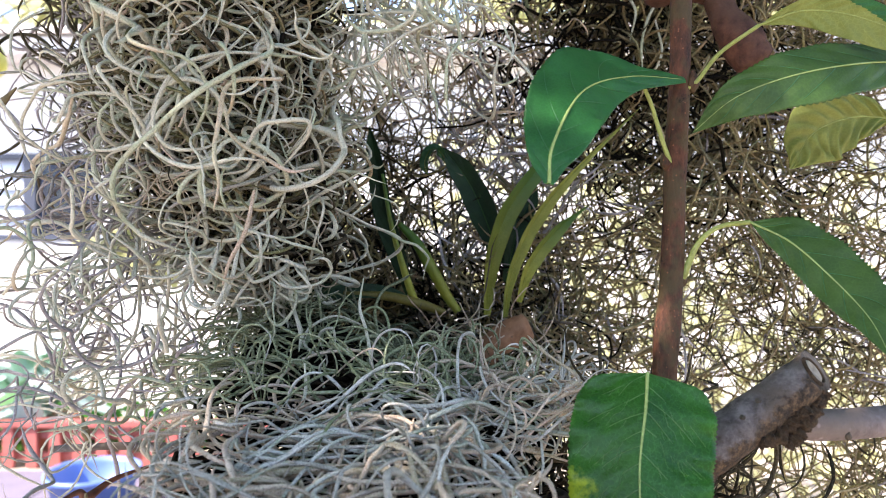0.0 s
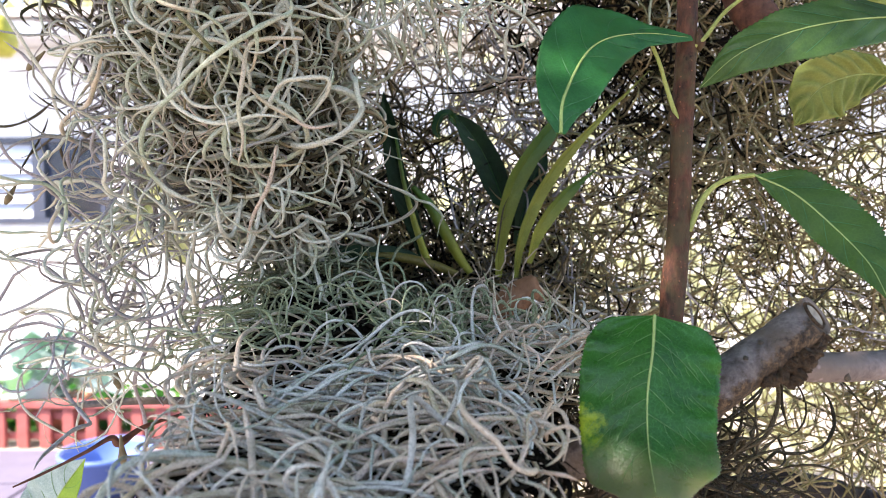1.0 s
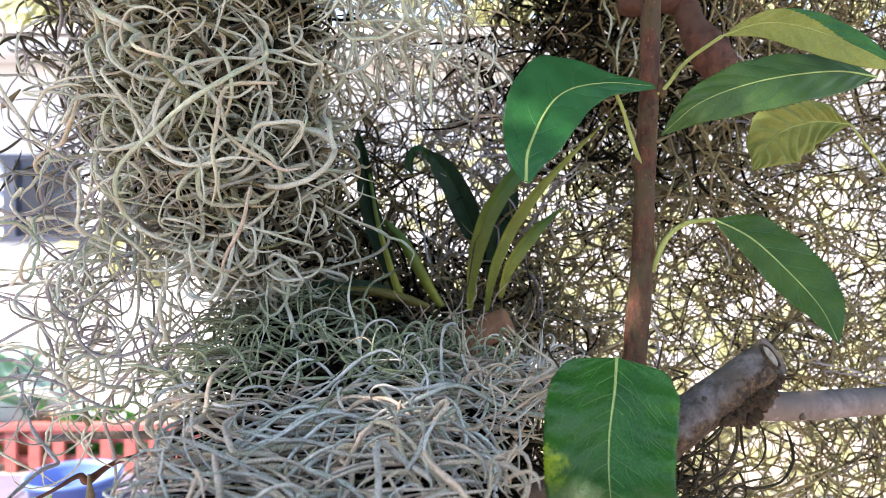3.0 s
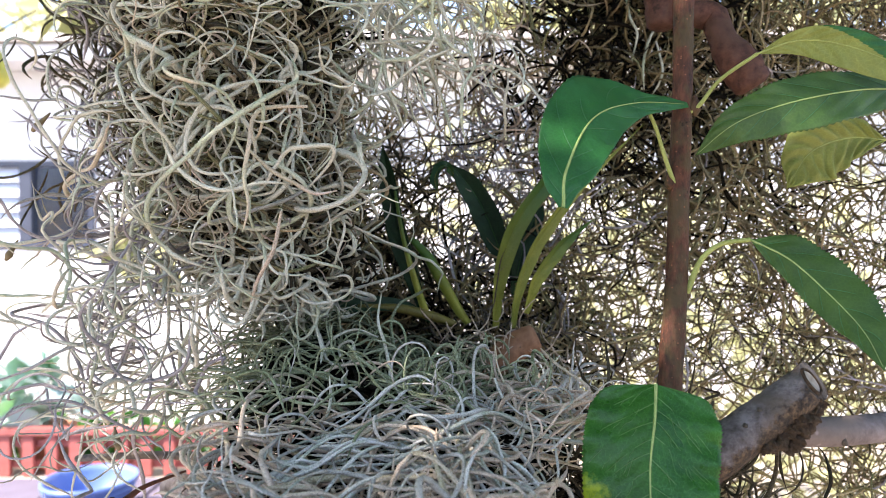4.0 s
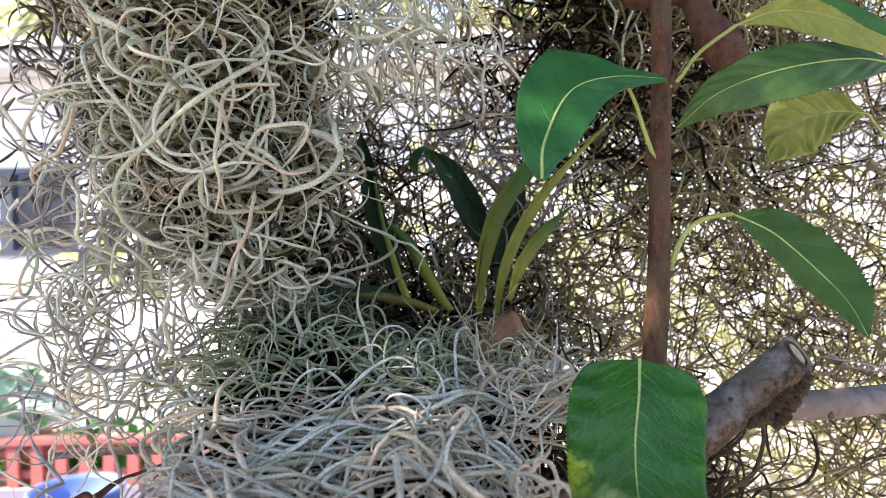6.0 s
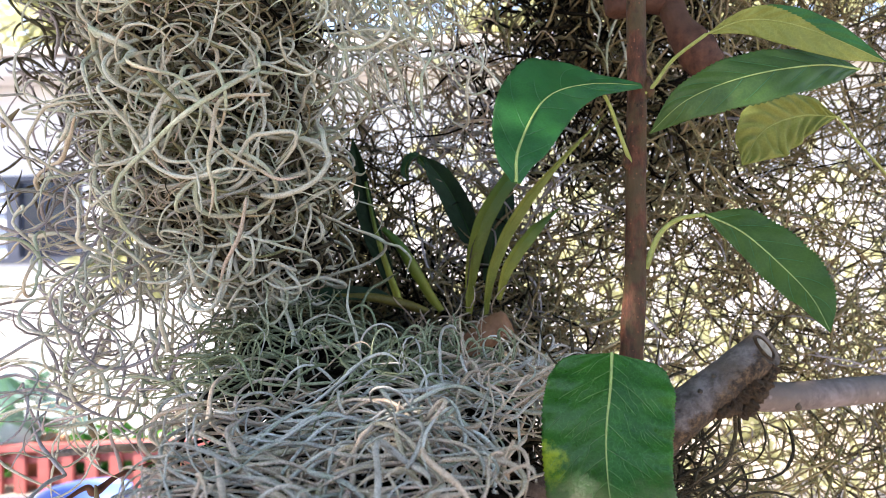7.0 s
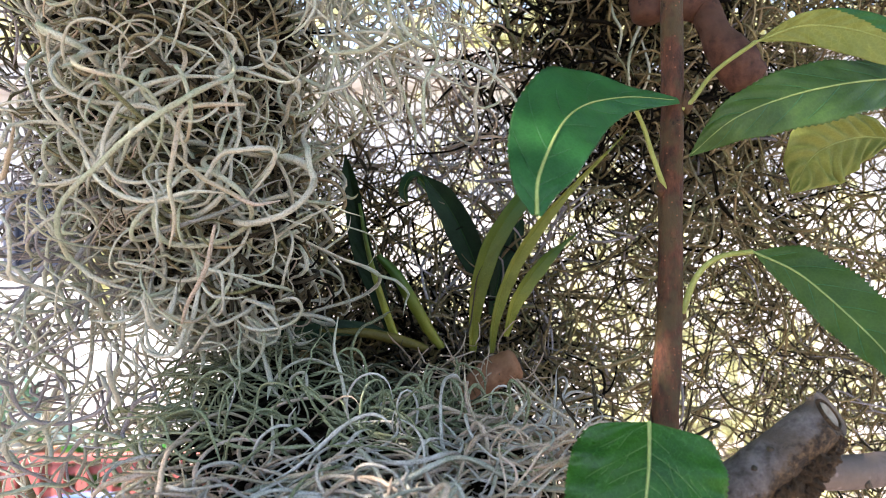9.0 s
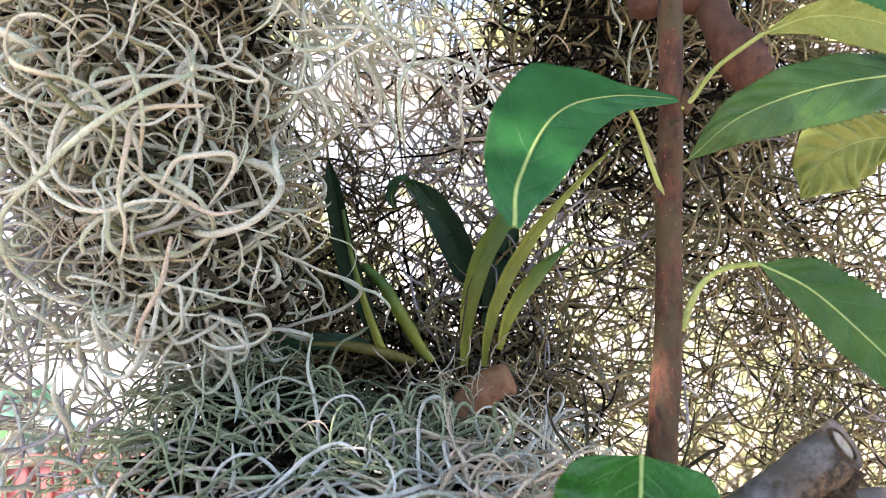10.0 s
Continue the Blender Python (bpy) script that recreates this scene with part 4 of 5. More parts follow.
# ---- leaves ----
def leaf(parent, mid, left, right, face, top=M_LEAF, under=M_UNDER, cup=0.0, veins=7, tooth=0.0, label="", petiole=None, name="leaf", pale_rib=M_VEIN, rib=0.0005, wave=0.05, turn=2.0, vein_mat=None, blunt=1.0, quilt=0.00025, sweep=0.16, vein=0.00016, stalk=1.0, uneven=0.0):
    """A blade along the curve mid; left and right: half-widths in mm at even steps; face: the side that its upper face looks to."""
    n, m = 96, 14
    c = spline(mid, n)
    T = unit(np.gradient(c, axis=0))
    F = unit(np.asarray(face, float))
    A = unit(np.cross(F[None], T))
    N = unit(np.cross(T, A))
    u = np.linspace(0, 1, n)

    def width(w):
        w = np.asarray(w, float) / 1000
        d = spline(np.stack([np.linspace(0, 1, len(w)) ** blunt, w, 0 * w], -1), 200)
        return np.clip(np.interp(u, d[:, 0], d[:, 1]), 0, 1)

    wl, wr = width(left), width(right)
    s = np.linspace(-1, 1, 2 * m + 1)
    W = np.where(s[None] > 0, wl[:, None], wr[:, None])
    saw = 1 + tooth * (np.abs(s)[None] > 0.99) * np.where(np.arange(n) % 2 == 0, 1, -1)[:, None]
    ripple = wave * np.sin(u * 34 + 0.6)[:, None] * np.abs(s)[None] ** 2
    off = np.abs(s)[None] * W
    top_v = c[:, None] + A[:, None] * (s[None] * W * saw)[..., None] + N[:, None] * (cup * off + (ripple * W) - 0.10 * off * (1 - np.abs(s)[None]) + quilt * np.sin((u[:, None] - 0.05 - 0.015 * np.sign(s)[None] - sweep * np.minimum(1, np.abs(s)[None] / 0.9) ** 1.2) * (veins or 7) / 0.8 * math.pi) ** 2 * np.sin(np.abs(s)[None] * math.pi) ** 0.7 * np.minimum(1, W / 0.006))[..., None]
    low_v = top_v - N[:, None] * 0.00028
    q = 2 * m + 1
    v = np.concatenate([top_v.reshape(-1, 3), low_v.reshape(-1, 3)])
    i, j = np.meshgrid(np.arange(n - 1), np.arange(q - 1), indexing="ij")
    b = (i * q + j).reshape(-1)
    ft = np.stack([b, b + 1, b + q + 1, b + q], -1)
    fb = ft[:, ::-1] + n * q
    e = np.arange(n - 1) * q
    rim = [np.stack([e, e + q, e + q + n * q, e + n * q], -1), np.stack([e + q - 1, e + q - 1 + n * q, e + 2 * q - 1 + n * q, e + 2 * q - 1], -1)]
    f = np.concatenate([ft, fb, *rim])
    turned_over = (j.reshape(-1) - m) >= np.maximum(0, (1 - (i.reshape(-1) / n - turn) / 0.35) * m * 0.9)
    slots = np.concatenate([turned_over.astype(int), np.ones(len(fb)), np.zeros(2 * len(e))])
    blade = hang(tagged(new(name, mesh_from(name, v, f, [top, under], True, slots)), label), parent)
    # the rib stands on both faces
    r = np.clip(rib * (1.15 - u), 0.0001, 1)
    vv, ff = tubes((c + N * 0.0001)[None, 0:n - 2], r[None, 0:n - 2], 6)
    hang(tagged(new("midrib", mesh_from("midrib", vv, ff, pale_rib)), "pale raised midrib"), blade)
    if veins:
        lines = []
        for k in range(veins):
            u0 = 0.05 + 0.8 * k / veins
            for side, wide in ((1, wl), (-1, wr)):
                us = np.linspace(0, 1, 12)
                bend = uneven * np.sin(k * 2.7 + side * 1.3 + us * 4) * 0.5
                ux = np.clip(u0 + uneven * math.sin(k * 5.1 + side * 2.0) + sweep * (1 + 6 * uneven * math.sin(k * 3.3 + side)) * us ** 1.2 + bend * us + 0.015 * side, 0, 0.99) * (n - 1)
                i0 = ux.astype(int)
                fr = (ux - i0)[:, None]
                i1 = np.minimum(i0 + 1, n - 1)
                lerp = lambda a: a[i0] * (1 - fr) + a[i1] * fr
                wd = lerp(wide[:, None])[:, 0]
                o = us * 0.9 * wd
                lines.append(lerp(c) + lerp(A) * (side * o)[:, None] + lerp(N) * (cup * o - 0.10 * o * (1 - us * 0.9) + 0.00008)[:, None])
                if uneven:
                    # finer veins that fork off and wander towards the next one
                    for cut in (3, 6):
                        at_ = cut / 11
                        uy = np.clip(ux[cut] / (n - 1) + (0.16 + 0.5 * uneven * math.sin(k + cut)) * us ** 0.8 + 0.012 * np.sin(us * 9 + k * 2 + cut), 0, 0.985) * (n - 1)
                        j0 = uy.astype(int)
                        fy = (uy - j0)[:, None]
                        at2 = lambda a: a[j0] * (1 - fy) + a[np.minimum(j0 + 1, n - 1)] * fy
                        of = (at_ + (0.32 - 0.03 * k % 0.1) * us) * 0.9 * at2(wide[:, None])[:, 0]
                        lines.append(at2(c) + at2(A) * (side * of)[:, None] + at2(N) * (cup * of - 0.10 * of * 0.5 + 0.00008)[:, None])
        L = np.array(lines)
        fine = np.where((np.arange(len(L)) % 3 > 0) & (uneven > 0), 0.6, 1.0)[:, None]
        rr = np.tile(np.linspace(vein, vein * 0.45, 12), (len(L), 1)) * fine
        vv, ff = tubes(L, rr, 4)
        hang(tagged(new("side_vein", mesh_from("side_vein", vv, ff, vein_mat or M_FINE)), "", kind="stuff"), blade)
    if petiole is not None:
        rod("petiole", petiole, [0.0013 * stalk, 0.0010 * stalk, 0.0009 * stalk], M_PETIOLE, blade, "yellow-green leaf stalk", 16, 8)
    return blade


# ---- ground and house ----
def build_ground():
    bm = bmesh.new()
    bmesh.ops.create_grid(bm, x_segments=60, y_segments=60, size=60)
    for v in bm.verts:
        v.co.z = 0.03 * noise.noise(v.co * 0.4)
    tagged(part("ground", bm, M_GROUND), "dry pale garden ground", "ground", kind="structure")


def build_house():
    Y = 6.0
    x0, x1, z0, z1 = -4.55, -3.02, 1.50, 2.24   # the window's opening
    bm = bmesh.new()
    box(bm, -9, x0, Y, Y + 0.2, -0.1, 3.0), box(bm, x1, 9, Y, Y + 0.2, -0.1, 3.0)
    box(bm, x0, x1, Y, Y + 0.2, -0.1, z0), box(bm, x0, x1, Y, Y + 0.2, z1, 3.0)
    house = empty("house", (0, Y, 0), "white plastered house with a low eave and dark window", "house")
    part("wall", bm, M_WALL, house)
    bm = bmesh.new()
    box(bm, -9.2, 9.2, Y - 0.35, Y + 0.05, 3.004, 3.14, 0.01)
    part("eave", bm, M_WALL, house, "white boxed eave and gutter")
    bm = bmesh.new()
    vs = [bm.verts.new(p) for p in ((-9.2, Y - 0.4, 3.15), (9.2, Y - 0.4, 3.15), (9.2, Y + 4, 3.6), (-9.2, Y + 4, 3.6), (-9.2, Y - 0.4, 3.21), (9.2, Y - 0.4, 3.21), (9.2, Y + 4, 3.66), (-9.2, Y + 4, 3.66))]
    for q in ((0, 1, 2, 3), (4, 5, 6, 7), (0, 1, 5, 4), (1, 2, 6, 5), (2, 3, 7, 6), (3, 0, 4, 7)):
        bm.faces.new([vs[k] for k in q])
    part("roof", bm, M_ROOF, house)
    bm = bmesh.new()
    box(bm, x0 - 0.6, x1 + 0.6, Y + 1.2, Y + 1.25, 0.8, 2.9)
    box(bm, x0 - 0.6, x1 + 0.6, Y + 0.25, Y + 1.2, 0.75, 0.79)
    part("room", bm, M_DARK, house)
    bm = bmesh.new()
    t = 0.05
    for a in ((x0, x1, z0, z0 + t), (x0, x1, z1 - t, z1), (x0, x0 + t, z0 + t, z1 - t), (x1 - t, x1, z0 + t, z1 - t), (-3.66, -3.55, z0 + t, z1 - t)):
        box(bm, a[0], a[1], Y - 0.02, Y + 0.06, a[2], a[3], 0.004)
    win = part("window", bm, M_FRAME, house, "dark-framed window with louvres in one half")
    bm = bmesh.new()
    box(bm, -3.55, x1 - t, Y + 0.03, Y + 0.036, z0 + t, z1 - t)
    part("pane", bm, M_GLASS, win).visible_shadow = False
    bm = bmesh.new()
    k = 5
    h = (z1 - z0 - 2 * t) / k
    for i in range(k):
        bm = bmesh.new()
        box(bm, x0 + t, -3.66, -0.004, 0.004, -h * 0.52, h * 0.52)
        bmesh.ops.rotate(bm, verts=bm.verts, matrix=Matrix.Rotation(radians(-22), 3, "X"))
        bmesh.ops.translate(bm, verts=bm.verts, vec=(0, Y + 0.02, z0 + t + h * (i + 0.5)))
        part("louvre", bm, M_LOUVRE, win)


def build_fence():
    Y, top = 4.6, 0.28
    fence = empty("picket_fence", (-3.5, Y, 0), "low border fence of brick-red pickets on the paving", "fence")
    for z in (0.05, 0.19):
        part("rail", box(bmesh.new(), -7.0, -1.0, Y + 0.022, Y + 0.05, z, z + 0.05, 0.004), M_FENCE, fence)
    part("cap_rail", box(bmesh.new(), -7.0, -1.0, Y - 0.03, Y + 0.06, top - 0.005, top + 0.04, 0.006), M_FENCE, fence)
    me = None
    for i in range(39):
        if me is None:
            ob = part("picket", box(bmesh.new(), -0.04, 0.04, -0.012, 0.018, 0.004, top - 0.008, 0.006), M_FENCE, None)
            me = ob.data
        else:
            ob = new("picket", me)
        ob.location = (-6.95 + i * 0.155, Y + 0.0, 0)
        hang(ob, fence)
    # paving in front of the fence
    rng = np.random.default_rng(9)
    pav = empty("pavement", (-3.0, 3.4, 0), "lilac-grey concrete paving slabs", "pavement", kind="structure")
    w = 0.6
    meshes = []
    for k in range(3):
        ob = part("slab", box(bmesh.new(), -w / 2 + 0.006, w / 2 - 0.006, -w / 2 + 0.006, w / 2 - 0.006, -0.05, 0.038 + 0.003 * k, 0.005), M_SLAB, None)
        meshes.append(ob.data)
        bpy.data.objects.remove(ob)
    for a in range(12):
        for c in range(7):
            ob = new("slab", meshes[int(rng.integers(0, 3))])
            ob.location = (-6.9 + a * w, 0.55 + c * w, 0)
            hang(ob, pav)


def turned(name, profile, mat, parent, label="", sides=28, at=(0, 0, 0)):
    """A body of revolution from (radius, height) pairs."""
    bm = bmesh.new()
    rings = []
    for r, z in profile:
        rings.append([bm.verts.new((at[0] + r * math.cos(a), at[1] + r * math.sin(a), at[2] + z)) for a in np.arange(sides) * 2 * math.pi / sides])
    for a, b in zip(rings, rings[1:]):
        for i in range(sides):
            bm.faces.new((a[i], a[(i + 1) % sides], b[(i + 1) % sides], b[i]))
    bm.faces.new(rings[0]), bm.faces.new(rings[-1])
    return part(name, bm, mat, parent, label, True)


def build_tub():
    at = (-1.95, 3.80, 0.044)
    tub = empty("bucket", at, "wide blue plastic bucket standing on the paving", "bucket")
    turned("bucket_body", [(0.18, 0), (0.23, 0.186), (0.245, 0.191), (0.245, 0.216), (0.23, 0.216), (0.22, 0.186), (0.17, 0.015)], M_TUB, tub, at=at)
    a = np.linspace(0, math.pi, 9)
    rod("handle", [(at[0] - 0.245 * math.cos(q), at[1] - 0.20 * math.sin(q), at[2] + 0.186 - 0.03 * math.sin(q)) for q in a], [0.007], M_TUB, tub, "", 20, 8)


def round_leaf(bm, at, size, rng, tilt):
    """One lobed, cupped leaf."""
    m = Matrix.Translation(at) @ Euler((rng.uniform(-tilt, tilt) + radians(50), rng.uniform(-tilt, tilt), rng.uniform(0, 6))).to_matrix().to_4x4()
    k = 20
    c = bm.verts.new(m @ Vector((0, 0, 0)))
    ring = []
    for i in range(k):
        a = i * 2 * math.pi / k
        r = size * (0.94 + 0.06 * math.cos(5 * a)) * (0.5 if i == 0 else 1)
        ring.append(bm.verts.new(m @ Vector((r * math.cos(a), r * math.sin(a), 0.16 * size + 0.05 * size * math.sin(3 * a)))))
    for i in range(k):
        bm.faces.new((c, ring[i], ring[(i + 1) % k]))


def build_pot_plant():
    at = Vector((-2.78, 4.82, 0))
    rng = np.random.default_rng(5)
    plant = empty("pot_plant", at, "broad-leaved pale green pot plant behind the red fence", "plant")
    turned("pot", [(0.14, 0), (0.18, 0.24), (0.20, 0.24), (0.20, 0.29), (0.18, 0.29), (0.17, 0.25)], M_CLAY, plant, "clay pot", at=at)
    for i in range(30):
        a, r = rng.uniform(0, 6.28), rng.uniform(0.05, 0.42)
        p = at + Vector((r * math.cos(a), -0.05 + r * math.sin(a) * 0.4, rng.uniform(0.36, 0.80) - 0.25 * r))
        bm = bmesh.new()
        round_leaf(bm, p, rng.uniform(0.09, 0.14), rng, 0.6)
        lf = part("leaf", bm, M_POT_LEAF, plant, "", True)
        rod("stalk", [at + Vector((0, 0, 0.25)), (at + p) / 2 + Vector((0, 0, 0.15)), p], [0.008, 0.004], M_POT_LEAF, plant, "", 10, 5)


def leaf_cloud(bm_list, centres, size, rng):
    """Many small pointed leaves: vertices and triangles."""
    n = len(centres)
    base = np.array([[0, 0, 0], [0.32, 0.35, 0.05], [0, 1, -0.08], [-0.32, 0.35, 0.05]])
    ang = rng.uniform(0, 2 * math.pi, (n, 3))
    out = np.empty((n, 4, 3))
    for i in range(n):
        out[i] = centres[i] + (np.array(Euler(ang[i]).to_matrix()) @ base.T).T * size * rng.uniform(0.6, 1.3)
    f = np.arange(n)[:, None] * 4 + np.array([[0, 1, 2, 3]])
    return out.reshape(-1, 3), f


def bush(at, spread, count, size, seed, label, mat=None):
    rng = np.random.default_rng(seed)
    thing = empty("bush", (at[0], at[1], 0), label, "bush", "sunlit bushes behind the tree")
    lumps = np.array(at) + rng.normal(size=(14, 3)) * np.array(spread) * 0.6
    for k in range(6):
        rod("stem", [(at[0] + rng.normal() * 0.05, at[1] + rng.normal() * 0.05, -0.02), (at[0] + rng.normal() * 0.1, at[1], at[2] * 0.5), lumps[k]], [0.014, 0.009, 0.003], M_OLD, thing, "", 14, 6)
    c = lumps[rng.integers(0, 14, count)] + rng.normal(size=(count, 3)) * np.array(spread) * 0.35
    c[:, 2] = np.maximum(c[:, 2], 0.03)
    v, f = leaf_cloud(None, c, size, rng)
    hang(tagged(new("foliage", mesh_from("foliage", v, f, mat or M_BUSH, False)), "", kind="stuff"), thing)


# ---- the tree ----
def build_tree():
    tree = empty("pear_tree", (0.66, 0.45, 0), "pear tree with grey limbs and a leafy reddish shoot", "tree")
    rod("trunk", [(0.66, 0.45, -0.05), (0.65, 0.45, 0.6), (0.67, 0.46, 1.2), (0.62, 0.45, 1.9), (0.45, 0.45, 2.6)], [0.075, 0.06, 0.052, 0.045, 0.03], M_OLD, tree, "", 40, 16, 0.15)
    rod("side_limb", [(0.67, 0.46, 1.22), (0.45, 0.36, 1.36), (0.2539, 0.3100, 1.4301), (0.2036, 0.2780, 1.4360), (0.1615, 0.2540, 1.4397), (0.1355, 0.2430, 1.4411), (0.1198, 0.2390, 1.4434), (0.1116, 0.2380, 1.4430)], [0.030, 0.018, 0.0060, 0.0056, 0.0055, 0.0054, 0.0062, 0.006], M_SMOOTH, tree, "smooth pinkish-grey side limb", 120, 20, 0.015)
    stub = rod("limb", [(-0.16, 0.38, 1.375), (-0.06, 0.33, 1.38), (0.01, 0.285, 1.385), (0.0774, 0.2460, 1.4200), (0.0890, 0.2340, 1.4336), (0.1046, 0.2350, 1.4444), (0.1169, 0.2370, 1.4523), (0.1275, 0.2390, 1.4593), (0.1348, 0.2400, 1.4641)], [0.007, 0.009, 0.0092, 0.0086, 0.0084, 0.0080, 0.0077, 0.0072, 0.0070], M_LIMB, tree, "grey pruned limb with dark cracked bark", 140, 28, 0.07, 1, 140)
    # the limb ends in a slanting cut
    way, cut = Vector((0.62, -0.52, 0.58)).normalized(), Vector((0.1271, 0.2375, 1.4605))
    for v in stub.data.vertices:
        d = (v.co + stub.location + tree.location - cut).dot(way)
        if d > 0 and (v.co + stub.location + tree.location - cut).length < 0.05:
            v.co -= way * d
    turned("cut_end", [(0.0006, 0.0002), (0.0022, 0.0006), (0.0038, 0.0007), (0.0044, 0.0002), (0.0046, -0.003)], M_CUT, stub, "pale pruning cut", at=(0, 0, 0))
    turned("bark_collar", [(0.0043, -0.001), (0.0045, 0.0009), (0.0049, 0.0011), (0.0054, 0.0004), (0.0060, -0.003)], M_CRACK, stub, "dark rolled bark round the cut", at=(0, 0, 0))
    stub.children[-2].matrix_basis = stub.children[-1].matrix_basis = Matrix.Translation(cut) @ way.to_track_quat("Z", "Y").to_matrix().to_4x4()
    for k, (p, q, r) in enumerate((((0.1160, 0.2330, 1.4373), (0.1207, 0.2330, 1.4418), 0.0030), ((0.1207, 0.2330, 1.4430), (0.1249, 0.2340, 1.4484), 0.0032), ((0.1255, 0.2350, 1.4482), (0.1291, 0.2365, 1.4540), 0.0032), ((0.1058, 0.2292, 1.4391), (0.1140, 0.2300, 1.4404), 0.0024), ((0.1110, 0.2325, 1.4415), (0.1225, 0.2335, 1.4490), 0.0038))):
        rod("bark_scale", [p, q], [r, r], M_CRACK, stub, "dark cracked bark at the fork", 24, 20, 0.42, k, 700)
    for k, (p, q, r) in enumerate((((0.0993, 0.2278, 1.4475), (0.1004, 0.2280, 1.4471), 0.0009), ((0.1052, 0.2300, 1.4524), (0.1067, 0.2305, 1.4519), 0.0009), ((0.1397, 0.2400, 1.4392), (0.1410, 0.2402, 1.4372), 0.0012), ((0.1115, 0.2316, 1.4550), (0.1125, 0.2318, 1.4542), 0.0008))):
        rod("knot", [p, q], [r, r * 0.8], M_OLD, stub, "small dark scar in the bark", 8, 10, 0.3, k)
    rod("low_limb", [(0.67, 0.46, 1.12), (0.5, 0.49, 1.26), (0.2870, 0.4600, 1.3002), (0.2396, 0.4400, 1.3173), (0.1981, 0.4200, 1.3312), (0.1460, 0.3900, 1.3396)], [0.03, 0.025, 0.012, 0.011, 0.010, 0.006], M_SHADE, tree, "lower limb, shade put into its dark bark", 50, 12, 0.15)
    rod("back_branch", [(0.62, 0.45, 1.9), (0.25, 0.38, 1.80), (0.1245, 0.3350, 1.6430), (0.1262, 0.3250, 1.6180), (0.1285, 0.3210, 1.6060), (0.1350, 0.3190, 1.5950), (0.1410, 0.3180, 1.5850)], [0.025, 0.016, 0.0072, 0.0062, 0.0066, 0.0098, 0.0085], M_RUST, tree, "rust-brown branch stub", 70, 20, 0.10, 1, 170)
    rod("back_branch", [(0.25, 0.38, 1.80), (0.125, 0.345, 1.70), (0.1055, 0.338, 1.650), (0.1030, 0.335, 1.618)], [0.014, 0.010, 0.0088, 0.0070], M_RUST, tree, "dark rust-brown branch stub", 40, 18, 0.10, 1, 170)
    rod("stem", [(0.0818, 0.2620, 1.4189), (0.0858, 0.2680, 1.4452), (0.0877, 0.2700, 1.4667), (0.0904, 0.2730, 1.4884), (0.0919, 0.2750, 1.5149), (0.0930, 0.2770, 1.5350), (0.0950, 0.2790, 1.5666), (0.0963, 0.2810, 1.6008), (0.0974, 0.2830, 1.6309), (0.10, 0.29, 1.72)], [0.0049, 0.0047, 0.0049, 0.0044, 0.0042, 0.0045, 0.0041, 0.0041, 0.0040, 0.0033], M_STEM, tree, "reddish-brown young shoot", 80, 16, 0.07)
    for p in ((0.0941, 0.2735, 1.4901), (0.0890, 0.2755, 1.5358), (0.0997, 0.2770, 1.5666)):
        p = Vector(p)
        rod("bud", [tuple(p + Vector((0, 0, z))) for z in (-0.004, -0.0015, 0.0015, 0.005)], [0.0006, 0.0026, 0.0022, 0.0004], M_STEM, tree, "small dark bud at a leaf node", 14, 12, 0.15)
    # leaves of the shoot
    leaf(tree, [(0.0348, 0.2120, 1.5219), (0.0370, 0.2180, 1.5350), (0.0496, 0.2360, 1.5550), (0.0700, 0.2550, 1.5640), (0.0958, 0.2740, 1.5671)], [1.5, 4.5, 7.5, 11, 14.5, 17, 18.5, 14.5, 6, 3.6, 1.2], [1.5, 5.5, 9, 11.5, 12, 9.5, 6, 3.6, 1.2], (0.1, -1, 0.35), cup=-0.15, veins=6, vein_mat=M_HINT, tooth=0.012, label="glossy green leaf curled to a long tip",
         stalk=0.85, petiole=[(0.0940, 0.2755, 1.5285), (0.0895, 0.2740, 1.5365), (0.0850, 0.2720, 1.5477), (0.0815, 0.2690, 1.5560), (0.0775, 0.2655, 1.5625)])
    leaf(tree, [(0.0674, 0.2220, 1.4628), (0.0647, 0.2140, 1.4528), (0.0612, 0.2070, 1.4392), (0.0595, 0.1990, 1.4262), (0.0584, 0.1860, 1.4157)], [0, 13, 17.5, 19.6, 20.8, 21.6, 22, 22, 21.6, 21, 20.2, 19, 9], [0, 12, 17, 19.3, 20.7, 21.2, 21.5, 21.5, 21, 20.6, 20, 18.5, 8], (-0.20, -1, 0.05), top=M_LEAF_WORN, cup=-0.22, blunt=1.7, veins=8, sweep=0.25, vein=0.00015, uneven=0.028, quilt=0.0003, tooth=0.013, label="broad serrated green leaf with yellow blotches",
         petiole=[(0.0823, 0.2620, 1.4274), (0.0772, 0.2450, 1.4503), (0.0701, 0.2245, 1.4608)], rib=0.0005)
    leaf(tree, [(0.1160, 0.2620, 1.5116), (0.1264, 0.2520, 1.5041), (0.1350, 0.2400, 1.4917), (0.1405, 0.2280, 1.4796), (0.1416, 0.2180, 1.4680)], [0, 9, 12, 13, 11, 6, 0], [0, 5, 7, 8, 7, 4, 0], (-0.2, -1, 0.3), top=M_LEAF_DULL, cup=-0.1, veins=6, vein_mat=M_HINT, tooth=0.04, label="green serrated leaf drooping from a curved stalk",
         petiole=[(0.0945, 0.2720, 1.4902), (0.0995, 0.2700, 1.5033), (0.1067, 0.2680, 1.5098), (0.1160, 0.2620, 1.5116)], rib=0.0004)
